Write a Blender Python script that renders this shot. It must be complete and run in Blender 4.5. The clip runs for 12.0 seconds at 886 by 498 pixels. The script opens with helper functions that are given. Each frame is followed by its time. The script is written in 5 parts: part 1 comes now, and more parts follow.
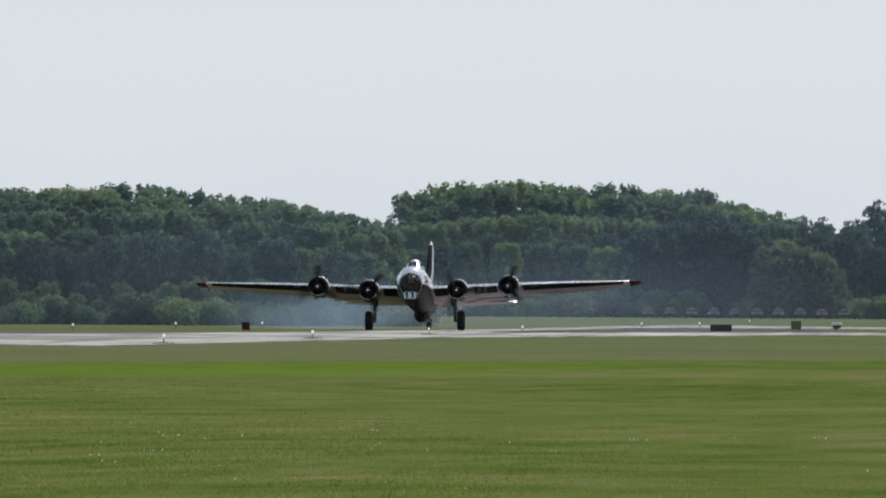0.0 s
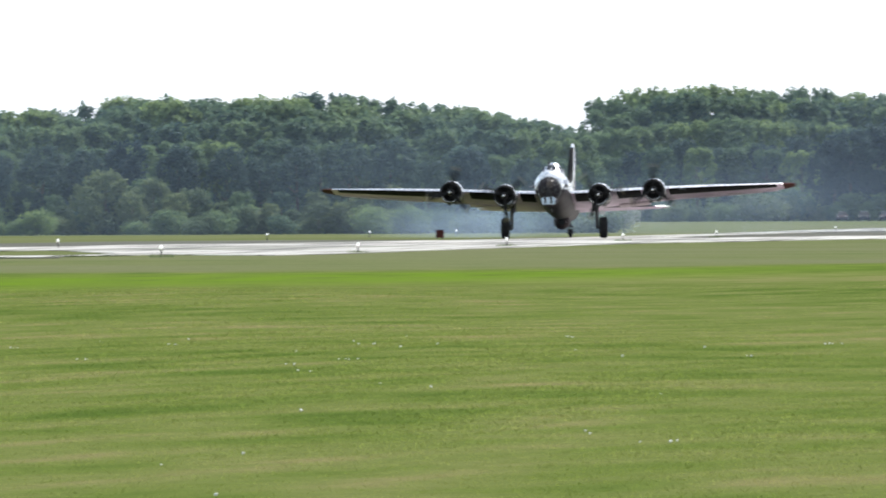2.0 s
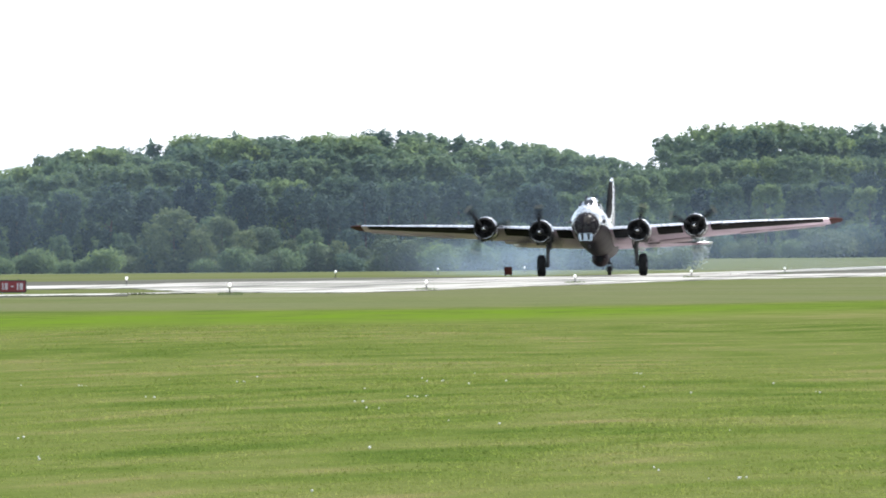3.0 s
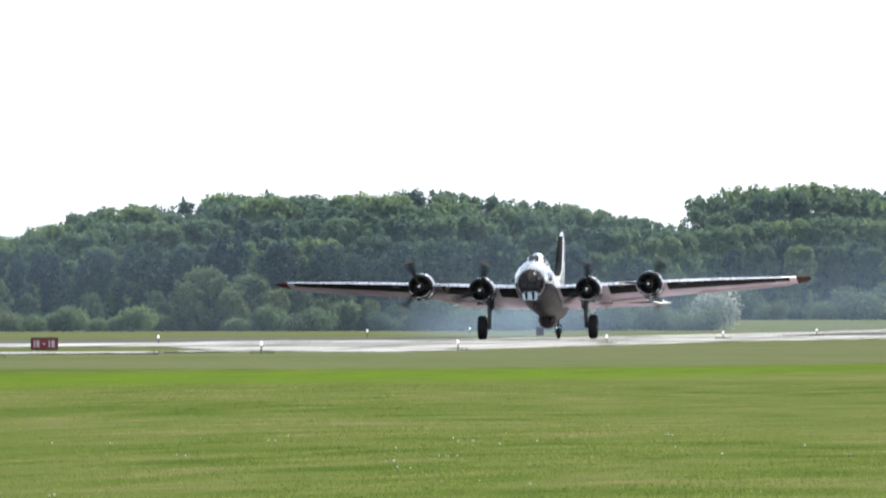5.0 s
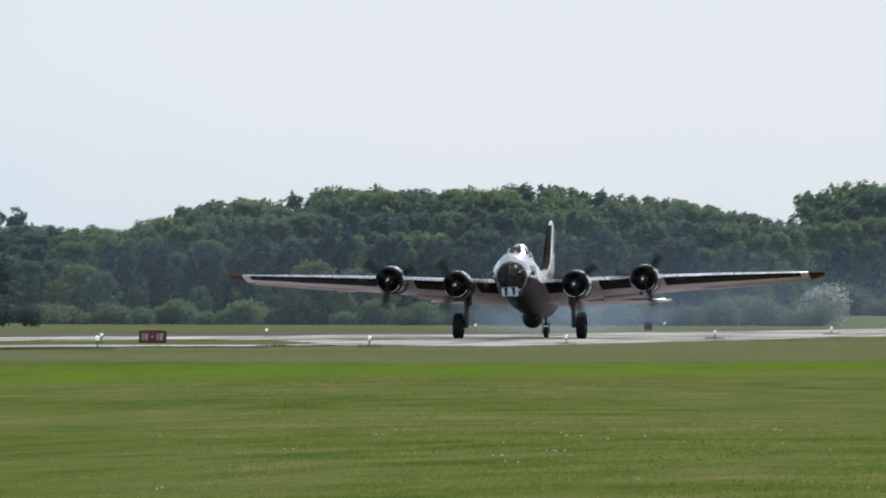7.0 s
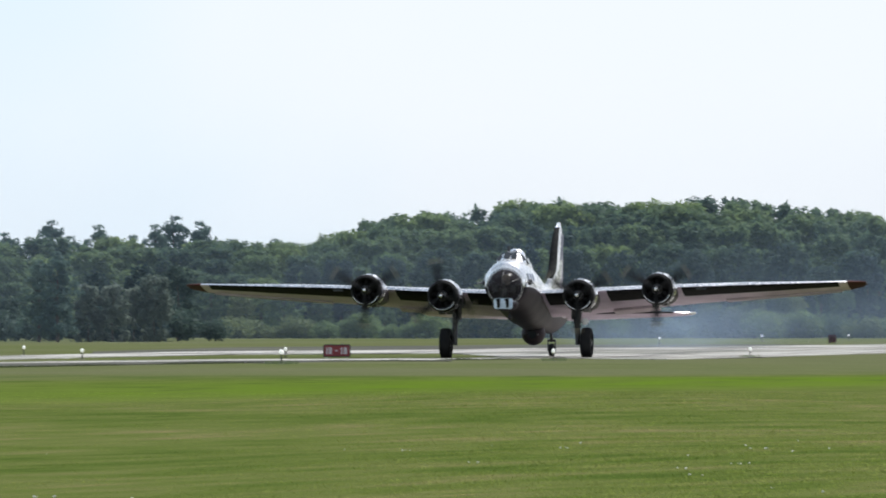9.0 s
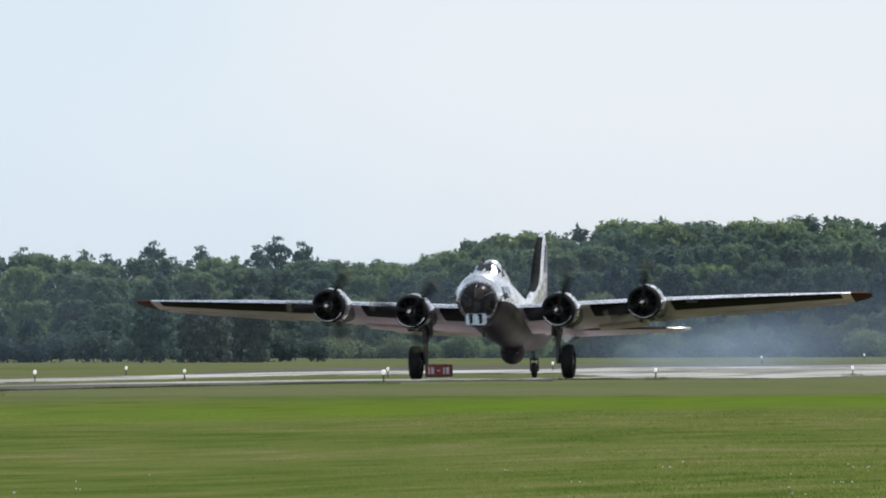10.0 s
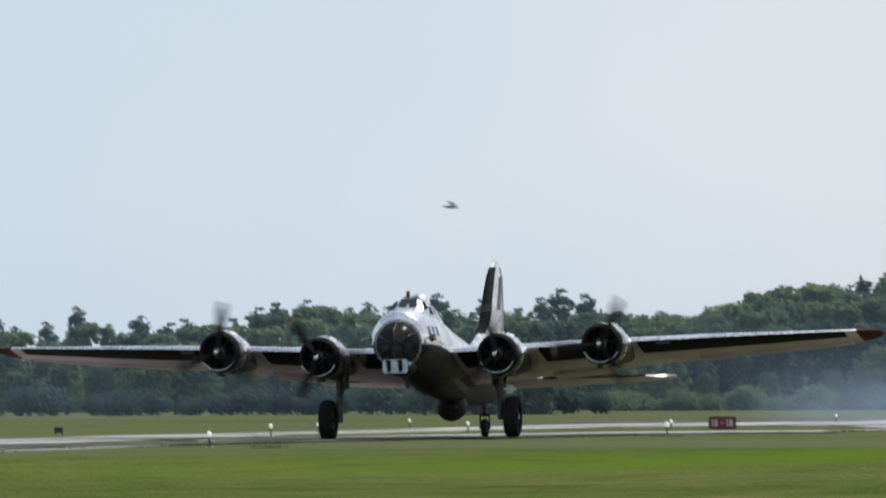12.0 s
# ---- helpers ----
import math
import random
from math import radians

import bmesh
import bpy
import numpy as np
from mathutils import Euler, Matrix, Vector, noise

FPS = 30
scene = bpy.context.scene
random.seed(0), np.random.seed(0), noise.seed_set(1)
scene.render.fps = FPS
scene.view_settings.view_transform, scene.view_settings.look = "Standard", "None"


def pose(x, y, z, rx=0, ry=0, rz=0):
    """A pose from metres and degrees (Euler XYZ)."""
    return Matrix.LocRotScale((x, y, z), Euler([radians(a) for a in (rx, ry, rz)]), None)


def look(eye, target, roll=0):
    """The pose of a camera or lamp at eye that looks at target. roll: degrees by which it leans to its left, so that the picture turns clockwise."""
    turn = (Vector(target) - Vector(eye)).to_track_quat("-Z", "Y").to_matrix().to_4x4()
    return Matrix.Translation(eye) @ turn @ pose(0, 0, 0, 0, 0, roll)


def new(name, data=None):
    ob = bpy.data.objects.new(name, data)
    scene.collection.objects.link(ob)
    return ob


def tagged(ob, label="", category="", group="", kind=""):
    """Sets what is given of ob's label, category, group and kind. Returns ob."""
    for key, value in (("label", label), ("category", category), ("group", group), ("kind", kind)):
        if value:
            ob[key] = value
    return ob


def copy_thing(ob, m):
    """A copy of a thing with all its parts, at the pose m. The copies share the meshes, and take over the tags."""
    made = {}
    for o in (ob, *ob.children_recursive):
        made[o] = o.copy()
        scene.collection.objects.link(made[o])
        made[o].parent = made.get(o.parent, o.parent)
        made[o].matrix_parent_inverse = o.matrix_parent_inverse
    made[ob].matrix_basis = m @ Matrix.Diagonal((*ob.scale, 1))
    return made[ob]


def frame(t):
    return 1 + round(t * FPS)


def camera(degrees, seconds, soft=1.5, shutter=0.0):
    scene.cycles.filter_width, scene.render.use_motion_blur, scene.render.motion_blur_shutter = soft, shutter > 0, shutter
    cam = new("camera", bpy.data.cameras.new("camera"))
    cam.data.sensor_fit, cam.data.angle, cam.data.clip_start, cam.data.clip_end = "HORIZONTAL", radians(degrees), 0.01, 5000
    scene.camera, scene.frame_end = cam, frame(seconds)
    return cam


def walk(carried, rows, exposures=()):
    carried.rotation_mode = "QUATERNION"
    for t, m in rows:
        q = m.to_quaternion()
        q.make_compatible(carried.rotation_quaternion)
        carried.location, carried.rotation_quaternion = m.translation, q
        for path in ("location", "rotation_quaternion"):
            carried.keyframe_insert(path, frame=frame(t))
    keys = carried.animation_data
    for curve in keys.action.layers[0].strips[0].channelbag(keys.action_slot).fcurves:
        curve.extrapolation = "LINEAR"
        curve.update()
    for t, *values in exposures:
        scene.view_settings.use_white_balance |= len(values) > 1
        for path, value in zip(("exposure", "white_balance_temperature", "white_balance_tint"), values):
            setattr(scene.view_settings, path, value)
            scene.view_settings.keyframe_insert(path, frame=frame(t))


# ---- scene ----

# ------------------------------------------------------------------ camera
cam = camera(5.4075, 12.0, soft=1.8, shutter=0.3)
EYE = Vector((0, 0, 1.6))


def heading(az, el, d=100.0):
    """A point d metres from the eye, az degrees to the right of the runway's direction (+Y), el degrees up."""
    a, e = radians(az), radians(el)
    return EYE + d * Vector((math.sin(a) * math.cos(e), math.cos(a) * math.cos(e), math.sin(e)))


# seconds, azimuth, elevation, roll: the camera stands still and pans by hand
VIEW = [
    (0, -5.756, 0.3609, 0.35),
    (0.5, -5.814, 0.1122, 0.09),
    (1, -6.026, 0.1326, 0.22),
    (1.5, -6.519, 0.0747, -0.25),
    (2, -6.938, -0.2095, -0.28),
    (2.5, -7.671, -0.0740, -0.28),
    (3, -7.354, 0.0197, -0.41),
    (3.2, -7.281, -0.0770, -0.47),
    (4.8, -7.546, 0.1791, -0.10),
    (5, -7.548, 0.3857, -0.09),
    (5.5, -7.835, 0.6672, -0.11),
    (6, -7.792, 0.4799, 0.20),
    (6.5, -7.950, 0.4365, 0.31),
    (7, -8.211, 0.3512, 0.15),
    (7.2, -8.390, 0.2229, 0.02),
    (8.8, -9.125, 0.3298, 0.21),
    (9, -9.333, 0.4312, -0.02),
    (9.5, -9.875, 0.4234, -0.02),
    (10, -9.955, 0.5534, -0.19),
    (10.5, -10.167, 0.7931, 0.00),
    (11, -10.591, 0.7024, -0.01),
    (11.5, -11.156, 0.4571, -0.11),
    (12, -11.684, 0.8788, -0.22),
]
EXPOSURE = [(0, -0.08), (0.3, 0.25), (0.6, 0.50), (1.0, 0.56), (1.5, 0.68), (2.0, 0.78), (2.5, 0.9), (3.2, 0.97), (4.8, 1.0), (5.1, 0.62), (5.5, 0.22), (5.8, 0.05), (7.2, 0.06), (8.8, 0.36), (9.3, 0.14), (10.5, 0.12), (11.0, 0.1), (11.5, 0.01), (12, -0.05)]
walk(cam, [(t, look(EYE, heading(a, e), r)) for t, a, e, r in VIEW], EXPOSURE)

# ------------------------------------------------------------------ sky and sun
SUN_AZ, SUN_EL = 30.0, 57.0
world = bpy.data.worlds.new("sky")
scene.world = world
world.use_nodes = True
wn = world.node_tree.nodes
sky = wn.new("ShaderNodeTexSky")
sky.sky_type, sky.sun_disc = "NISHITA", False
sky.sun_elevation, sky.sun_rotation = radians(SUN_EL), radians(SUN_AZ)
sky.air_density, sky.dust_density, sky.ozone_density, sky.altitude = 1.0, 0.6, 2.0, 0
# summer haze: a pale veil over the whole sky, thinner overhead
wl = world.node_tree.links
gain, veil, lift = wn.new("ShaderNodeVectorMath"), wn.new("ShaderNodeMix"), wn.new("ShaderNodeMapRange")
gain.operation = "SCALE"
gain.inputs["Scale"].default_value = 0.1
wl.new(sky.outputs[0], gain.inputs[0])
where, split = wn.new("ShaderNodeTexCoord"), wn.new("ShaderNodeSeparateXYZ")
wl.new(where.outputs["Generated"], split.inputs[0]), wl.new(split.outputs["Z"], lift.inputs[0])
lift.inputs[1].default_value, lift.inputs[2].default_value, lift.inputs[3].default_value, lift.inputs[4].default_value = 0.0, 0.7, 0.93, 0.45
veil.data_type = "RGBA"
# the veil thins to a cooler blue away from the sun, in soft uneven drifts
drift, sum_, side_x, cool = wn.new("ShaderNodeTexNoise"), wn.new("ShaderNodeMath"), wn.new("ShaderNodeMapRange"), wn.new("ShaderNodeMix")
drift.inputs["Scale"].default_value, drift.inputs["Detail"].default_value = 14.0, 3.0
wl.new(where.outputs["Generated"], drift.inputs["Vector"])
sum_.operation, sum_.inputs[1].default_value = "MULTIPLY_ADD", 0.16
wl.new(drift.outputs[0], sum_.inputs[0]), wl.new(split.outputs["X"], sum_.inputs[2])
side_x.interpolation_type = "SMOOTHSTEP"
side_x.inputs[1].default_value, side_x.inputs[2].default_value, side_x.inputs[3].default_value, side_x.inputs[4].default_value = -0.17, -0.07, 0.0, 1.0
wl.new(sum_.outputs[0], side_x.inputs[0]), wl.new(side_x.outputs[0], cool.inputs[0])
cool.data_type = "RGBA"
cool.inputs[6].default_value, cool.inputs[7].default_value = (0.62, 0.75, 0.87, 1), (0.75, 0.80, 0.865, 1)
wl.new(cool.outputs[2], veil.inputs[7])
wl.new(lift.outputs[0], veil.inputs[0]), wl.new(gain.outputs[0], veil.inputs[6]), wl.new(veil.outputs[2], wn["Background"].inputs["Color"])
wn["Background"].inputs["Strength"].default_value = 1.0
lamp = bpy.data.lights.new("sun", "SUN")
lamp.energy, lamp.angle, lamp.color = 3.7, radians(0.6), (1.0, 0.98, 0.96)
sun = new("sun", lamp)
sun.matrix_world = look(heading(SUN_AZ, SUN_EL, 300), EYE)


# ------------------------------------------------------------------ materials
def material(name, build, rough=0.6, metal=0.0):
    """A node material; build(add, link, bsdf) makes its colour and relief."""
    m = bpy.data.materials.new(name)
    m.use_nodes = True
    n, l = m.node_tree.nodes, m.node_tree.links
    bsdf = n["Principled BSDF"]
    bsdf.inputs["Roughness"].default_value, bsdf.inputs["Metallic"].default_value = rough, metal

    def add(kind, **values):
        node = n.new("ShaderNode" + kind)
        for key, value in values.items():
            node.inputs[key.replace("_", " ")].default_value = value
        return node
    build(add, l.new, bsdf, n)
    return m


def ramp_node(n, stops):
    r = n.new("ShaderNodeValToRGB")
    e = r.color_ramp.elements
    while len(e) < len(stops):
        e.new(0.5)
    for item, (p, c) in zip(e, stops):
        item.position, item.color = p, (*c, 1)
    return r


def speckled(name, dark, light, scale, rough=0.6, metal=0.0, bump=0.0, fine=12.0, spec=None):
    """Two scales of noise between two colours, with a fine relief."""
    def build(add, link, bsdf, n):
        tc = add("TexCoord")
        a, b = add("TexNoise", Scale=scale, Detail=4.0), add("TexNoise", Scale=scale * fine, Detail=3.0)
        link(tc.outputs["Object"], a.inputs["Vector"]), link(tc.outputs["Object"], b.inputs["Vector"])
        mix = add("Math")
        mix.operation = "MULTIPLY_ADD"
        mix.inputs[1].default_value = 0.45
        link(b.outputs[0], mix.inputs[0]), link(a.outputs[0], mix.inputs[2])
        r = ramp_node(n, [(0.5, dark), (0.95, light)])
        link(mix.outputs[0], r.inputs[0]), link(r.outputs[0], bsdf.inputs["Base Color"])
        if spec is not None:
            bsdf.inputs["Specular IOR Level"].default_value = spec
        rr = add("MapRange")
        rr.inputs[3].default_value, rr.inputs[4].default_value = max(rough - 0.07, 0.03), min(rough + 0.07, 1)
        link(b.outputs[0], rr.inputs[0]), link(rr.outputs[0], bsdf.inputs["Roughness"])
        if bump:
            bp = add("Bump", Strength=bump, Distance=0.02)
            link(b.outputs[0], bp.inputs["Height"]), link(bp.outputs[0], bsdf.inputs["Normal"])
    return material(name, build, rough, metal)


def grass_build(add, link, bsdf, n):
    """Mown airfield turf: a fresh lime strip, dry patches and clover flecks, all laid out on the plan."""
    geo, sep = add("NewGeometry"), add("SeparateXYZ")
    link(geo.outputs["Position"], sep.inputs[0])
    big, mid, fine = add("TexNoise", Scale=0.03, Detail=6.0), add("TexNoise", Scale=0.9, Detail=5.0), add("TexNoise", Scale=5.0, Detail=4.0)
    # mown in lanes that run slantwise away from the eye
    turn_it, lane = add("Mapping"), add("Mapping")
    turn_it.inputs["Rotation"].default_value, lane.inputs["Scale"].default_value = (0, 0, radians(12)), (0.9, 0.24, 1)
    link(geo.outputs["Position"], turn_it.inputs[0]), link(turn_it.outputs[0], lane.inputs[0])
    for node, src in ((big, geo.outputs["Position"]), (mid, lane.outputs[0]), (fine, geo.outputs["Position"])):
        link(src, node.inputs["Vector"])
    base = ramp_node(n, [(0.37, (0.052, 0.080, 0.017)), (0.46, (0.080, 0.104, 0.026)), (0.55, (0.103, 0.117, 0.038)), (0.64, (0.145, 0.128, 0.060))])
    s = add("Math")
    s.operation = "MULTIPLY_ADD"
    s.inputs[1].default_value = 0.56
    link(mid.outputs[0], s.inputs[0])
    h = add("Math")
    h.operation = "MULTIPLY"
    h.inputs[1].default_value = 0.44
    link(big.outputs[0], h.inputs[0]), link(h.outputs[0], s.inputs[2]), link(s.outputs[0], base.inputs[0])
    # the lime strip runs across the field at its own distance from the runway
    line = add("Math")
    line.operation = "MULTIPLY_ADD"          # Y - 3 X
    line.inputs[1].default_value = -3.0
    link(sep.outputs["X"], line.inputs[0]), link(sep.outputs["Y"], line.inputs[2])
    wob = add("Math")
    wob.operation = "MULTIPLY_ADD"
    wob.inputs[1].default_value = 60.0
    link(big.outputs[0], wob.inputs[0]), link(line.outputs[0], wob.inputs[2])
    lime = ramp_node(n, [(0.0, (0, 0, 0)), (0.628, (0, 0, 0)), (0.70, (1, 1, 1)), (0.735, (1, 1, 1)), (0.785, (0, 0, 0)), (1.0, (0, 0, 0))])
    mr = add("MapRange")
    mr.inputs[1].default_value, mr.inputs[2].default_value = 0, 500
    link(wob.outputs[0], mr.inputs[0]), link(mr.outputs[0], lime.inputs[0])
    m1 = n.new("ShaderNodeMix")
    m1.data_type = "RGBA"
    m1.inputs[7].default_value = (0.084, 0.138, 0.014, 1)
    fac = add("Math")
    fac.operation = "MULTIPLY"
    fac.inputs[1].default_value = 0.9
    mod = add("MapRange")
    mod.inputs[1].default_value, mod.inputs[2].default_value, mod.inputs[3].default_value, mod.inputs[4].default_value = 0.36, 0.56, 0.15, 0.95
    link(mid.outputs[0], mod.inputs[0]), link(mod.outputs[0], fac.inputs[1])
    # it thins out towards the far end of the field
    fade, both = add("MapRange"), add("Math")
    fade.inputs[1].default_value, fade.inputs[2].default_value, fade.inputs[3].default_value, fade.inputs[4].default_value = -50, -37, 0.12, 1
    both.operation = "MULTIPLY"
    ends = add("MapRange")
    ends.inputs[1].default_value, ends.inputs[2].default_value, ends.inputs[3].default_value, ends.inputs[4].default_value = -28, -19, 1, 0.3
    span = add("Math")
    span.operation = "MULTIPLY"
    link(sep.outputs["X"], ends.inputs[0]), link(sep.outputs["X"], fade.inputs[0])
    link(fade.outputs[0], span.inputs[0]), link(ends.outputs[0], span.inputs[1]), link(span.outputs[0], both.inputs[0]), link(lime.outputs[0], both.inputs[1])
    link(both.outputs[0], fac.inputs[0]), link(fac.outputs[0], m1.inputs[0]), link(base.outputs[0], m1.inputs[6])
    # drier, greyer verge along the pavement; farther off the painted grey imitates haze
    dry = ramp_node(n, [(0.0, (0, 0, 0)), (0.77, (0, 0, 0)), (0.815, (1, 1, 1)), (0.95, (0.9, 0.9, 0.9)), (1.0, (0.95, 0.95, 0.95))])
    link(mr.outputs[0], dry.inputs[0])
    m2 = n.new("ShaderNodeMix")
    m2.data_type = "RGBA"
    m2.inputs[7].default_value = (0.105, 0.112, 0.062, 1)
    f2 = add("Math")
    f2.operation = "MULTIPLY"
    f2.inputs[1].default_value = 0.6
    worn = add("MapRange")
    worn.inputs[1].default_value, worn.inputs[2].default_value, worn.inputs[3].default_value, worn.inputs[4].default_value = 0.36, 0.62, 0.4, 0.9
    link(big.outputs[0], worn.inputs[0]), link(worn.outputs[0], f2.inputs[1])
    link(dry.outputs[0], f2.inputs[0]), link(f2.outputs[0], m2.inputs[0]), link(m1.outputs[2], m2.inputs[6])
    m3 = n.new("ShaderNodeMix")
    m3.data_type, m3.blend_type = "RGBA", "MULTIPLY"
    m3.inputs[0].default_value = 1.0
    g = ramp_node(n, [(0.3, (0.88, 0.88, 0.88)), (0.7, (1.12, 1.12, 1.1))])
    link(fine.outputs[0], g.inputs[0]), link(m2.outputs[2], m3.inputs[6]), link(g.outputs[0], m3.inputs[7])
    link(m3.outputs[2], bsdf.inputs["Base Color"])
    bsdf.inputs["Specular IOR Level"].default_value = 0.0
    bp = add("Bump", Strength=0.4, Distance=0.03)
    link(fine.outputs[0], bp.inputs["Height"]), link(bp.outputs[0], bsdf.inputs["Normal"])


GRASS = material("turf", grass_build, 0.9)


def blade_build(add, link, bsdf, n):
    """Grass blades: the turf's own colours, a little lighter, with light shining through."""
    grass_build(add, link, bsdf, n)
    src = bsdf.inputs["Base Color"].links[0].from_socket
    geo, tint = add("NewGeometry"), n.new("ShaderNodeMix")
    r = ramp_node(n, [(0.0, (1.9, 1.9, 1.65)), (0.9, (2.3, 2.25, 2.0)), (1.0, (2.8, 2.65, 2.4))])
    link(geo.outputs["Random Per Island"], r.inputs[0])
    tint.data_type, tint.blend_type = "RGBA", "MULTIPLY"
    tint.inputs[0].default_value = 1.0
    link(src, tint.inputs[6]), link(r.outputs[0], tint.inputs[7]), link(tint.outputs[2], bsdf.inputs["Base Color"])
    for l in list(bsdf.inputs["Normal"].links):
        bsdf.id_data.links.remove(l)
    tr, mx = add("BsdfTranslucent"), add("MixShader", Fac=0.7)
    link(tint.outputs[2], tr.inputs[0]), link(bsdf.outputs[0], mx.inputs[1]), link(tr.outputs[0], mx.inputs[2])
    link(mx.outputs[0], n["Material Output"].inputs["Surface"])


BLADES = material("grass_blades", blade_build, 0.8)


def leafy(name, dark, light, through_light=0.3):
    """Leaves: each clump its own green, and part of the light shines through."""
    def build(add, link, bsdf, n):
        geo, info = add("NewGeometry"), add("ObjectInfo")
        s = add("Math")
        s.operation = "MULTIPLY_ADD"
        s.inputs[1].default_value = 0.42
        link(geo.outputs["Random Per Island"], s.inputs[0])
        o = add("Math")
        o.operation = "MULTIPLY"
        o.inputs[1].default_value = 0.58
        link(info.outputs["Random"], o.inputs[0]), link(o.outputs[0], s.inputs[2])
        r = ramp_node(n, [(0.05, dark), (0.9, light)])
        link(s.outputs[0], r.inputs[0]), link(r.outputs[0], bsdf.inputs["Base Color"])
        bsdf.inputs["Specular IOR Level"].default_value = 0.15
        tr, mx = add("BsdfTranslucent"), add("MixShader", Fac=through_light)
        link(r.outputs[0], tr.inputs[0])
        link(bsdf.outputs[0], mx.inputs[1]), link(tr.outputs[0], mx.inputs[2])
        link(mx.outputs[0], n["Material Output"].inputs["Surface"])
    return material(name, build, 0.7)


# Ramps painted from hazy blue shade to sunlit yellow-green, strewn at random.
LEAF_A = leafy("oak_leaves", (0.050, 0.088, 0.088), (0.150, 0.218, 0.098), 0.5)
LEAF_B = leafy("maple_leaves", (0.062, 0.108, 0.090), (0.200, 0.272, 0.100), 0.5)
# Darker copy: foliage shade put into the leaf colour.
LEAF_N = leafy("shade_dark_leaves", (0.030, 0.054, 0.064), (0.074, 0.114, 0.086), 0.4)
LEAF_S = leafy("silvery_leaves", (0.095, 0.130, 0.110), (0.210, 0.250, 0.200), 0.45)
RANK = leafy("rank_grass", (0.030, 0.042, 0.018), (0.075, 0.092, 0.040), 0.3)
LEAF_C = leafy("pine_needles", (0.060, 0.105, 0.104), (0.130, 0.195, 0.145), 0.35)
LEAF_D = leafy("shrub_leaves", (0.070, 0.108, 0.070), (0.185, 0.225, 0.100), 0.4)
BARK = speckled("bark", (0.05, 0.04, 0.03), (0.16, 0.13, 0.10), 1.5, 0.9, bump=0.6)


def concrete_build(add, link, bsdf, n):
    """Old pale concrete with long rubber streaks, patches and joints."""
    geo, mp = add("NewGeometry"), add("Mapping")
    mp.inputs["Scale"].default_value = (0.9, 0.02, 1)
    link(geo.outputs["Position"], mp.inputs[0])
    streak, patch, grain = add("TexNoise", Scale=1.0, Detail=4.0), add("TexNoise", Scale=0.05, Detail=5.0), add("TexNoise", Scale=5.0, Detail=4.0)
    link(mp.outputs[0], streak.inputs["Vector"]), link(geo.outputs["Position"], patch.inputs["Vector"]), link(geo.outputs["Position"], grain.inputs["Vector"])
    bsdf.inputs["Specular IOR Level"].default_value = 0.06
    a = ramp_node(n, [(0.39, (0.10, 0.094, 0.082)), (0.46, (0.29, 0.272, 0.245)), (0.54, (0.40, 0.38, 0.345)), (0.68, (0.52, 0.50, 0.46))])
    link(streak.outputs[0], a.inputs[0])
    b = ramp_node(n, [(0.36, (0.32, 0.33, 0.28)), (0.5, (0.9, 0.9, 0.88)), (0.62, (1.15, 1.15, 1.15))])
    link(patch.outputs[0], b.inputs[0])
    m = n.new("ShaderNodeMix")
    m.data_type, m.blend_type = "RGBA", "MULTIPLY"
    m.inputs[0].default_value = 1.0
    link(a.outputs[0], m.inputs[6]), link(b.outputs[0], m.inputs[7]), link(m.outputs[2], bsdf.inputs["Base Color"])
    bp = add("Bump", Strength=0.15, Distance=0.01)
    link(grain.outputs[0], bp.inputs["Height"]), link(bp.outputs[0], bsdf.inputs["Normal"])


CONCRETE = material("pale_concrete", concrete_build, 0.55)
ASPHALT = speckled("dark_asphalt", (0.045, 0.045, 0.042), (0.115, 0.115, 0.09), 0.1, 0.9, bump=0.3, fine=40, spec=0.03)
OLIVE = speckled("olive_paint", (0.07, 0.085, 0.045), (0.13, 0.145, 0.08), 4, 0.7)
# Sky reflection painted into the pane's pale colour.
SIDE_GLASS = speckled("sky_reflection_window", (0.42, 0.46, 0.55), (0.58, 0.62, 0.70), 3, 0.35)
FABRIC = speckled("silver_doped_fabric", (0.48, 0.40, 0.45), (0.62, 0.53, 0.58), 2, 0.7, spec=0.12)


def metal_build(add, link, bsdf, n):
    """Polished bare aluminium, panel by panel a little different."""
    tc = add("TexCoord")
    vor, wear = add("TexVoronoi", Scale=1.3), add("TexNoise", Scale=6.0, Detail=5.0)
    vor.distance = "CHEBYCHEV"
    link(tc.outputs["Object"], vor.inputs["Vector"]), link(tc.outputs["Object"], wear.inputs["Vector"])
    bw = add("SeparateColor")
    link(vor.outputs["Color"], bw.inputs[0])
    r = ramp_node(n, [(0.0, (0.62, 0.62, 0.63)), (1.0, (0.95, 0.94, 0.94))])
    link(bw.outputs[0], r.inputs[0]), link(r.outputs[0], bsdf.inputs["Base Color"])
    a = add("MapRange")
    a.inputs[3].default_value, a.inputs[4].default_value = 0.17, 0.36
    link(wear.outputs[0], a.inputs[0]), link(a.outputs[0], bsdf.inputs["Roughness"])
    bp = add("Bump", Strength=0.05, Distance=0.02)
    link(wear.outputs[0], bp.inputs["Height"]), link(bp.outputs[0], bsdf.inputs["Normal"])


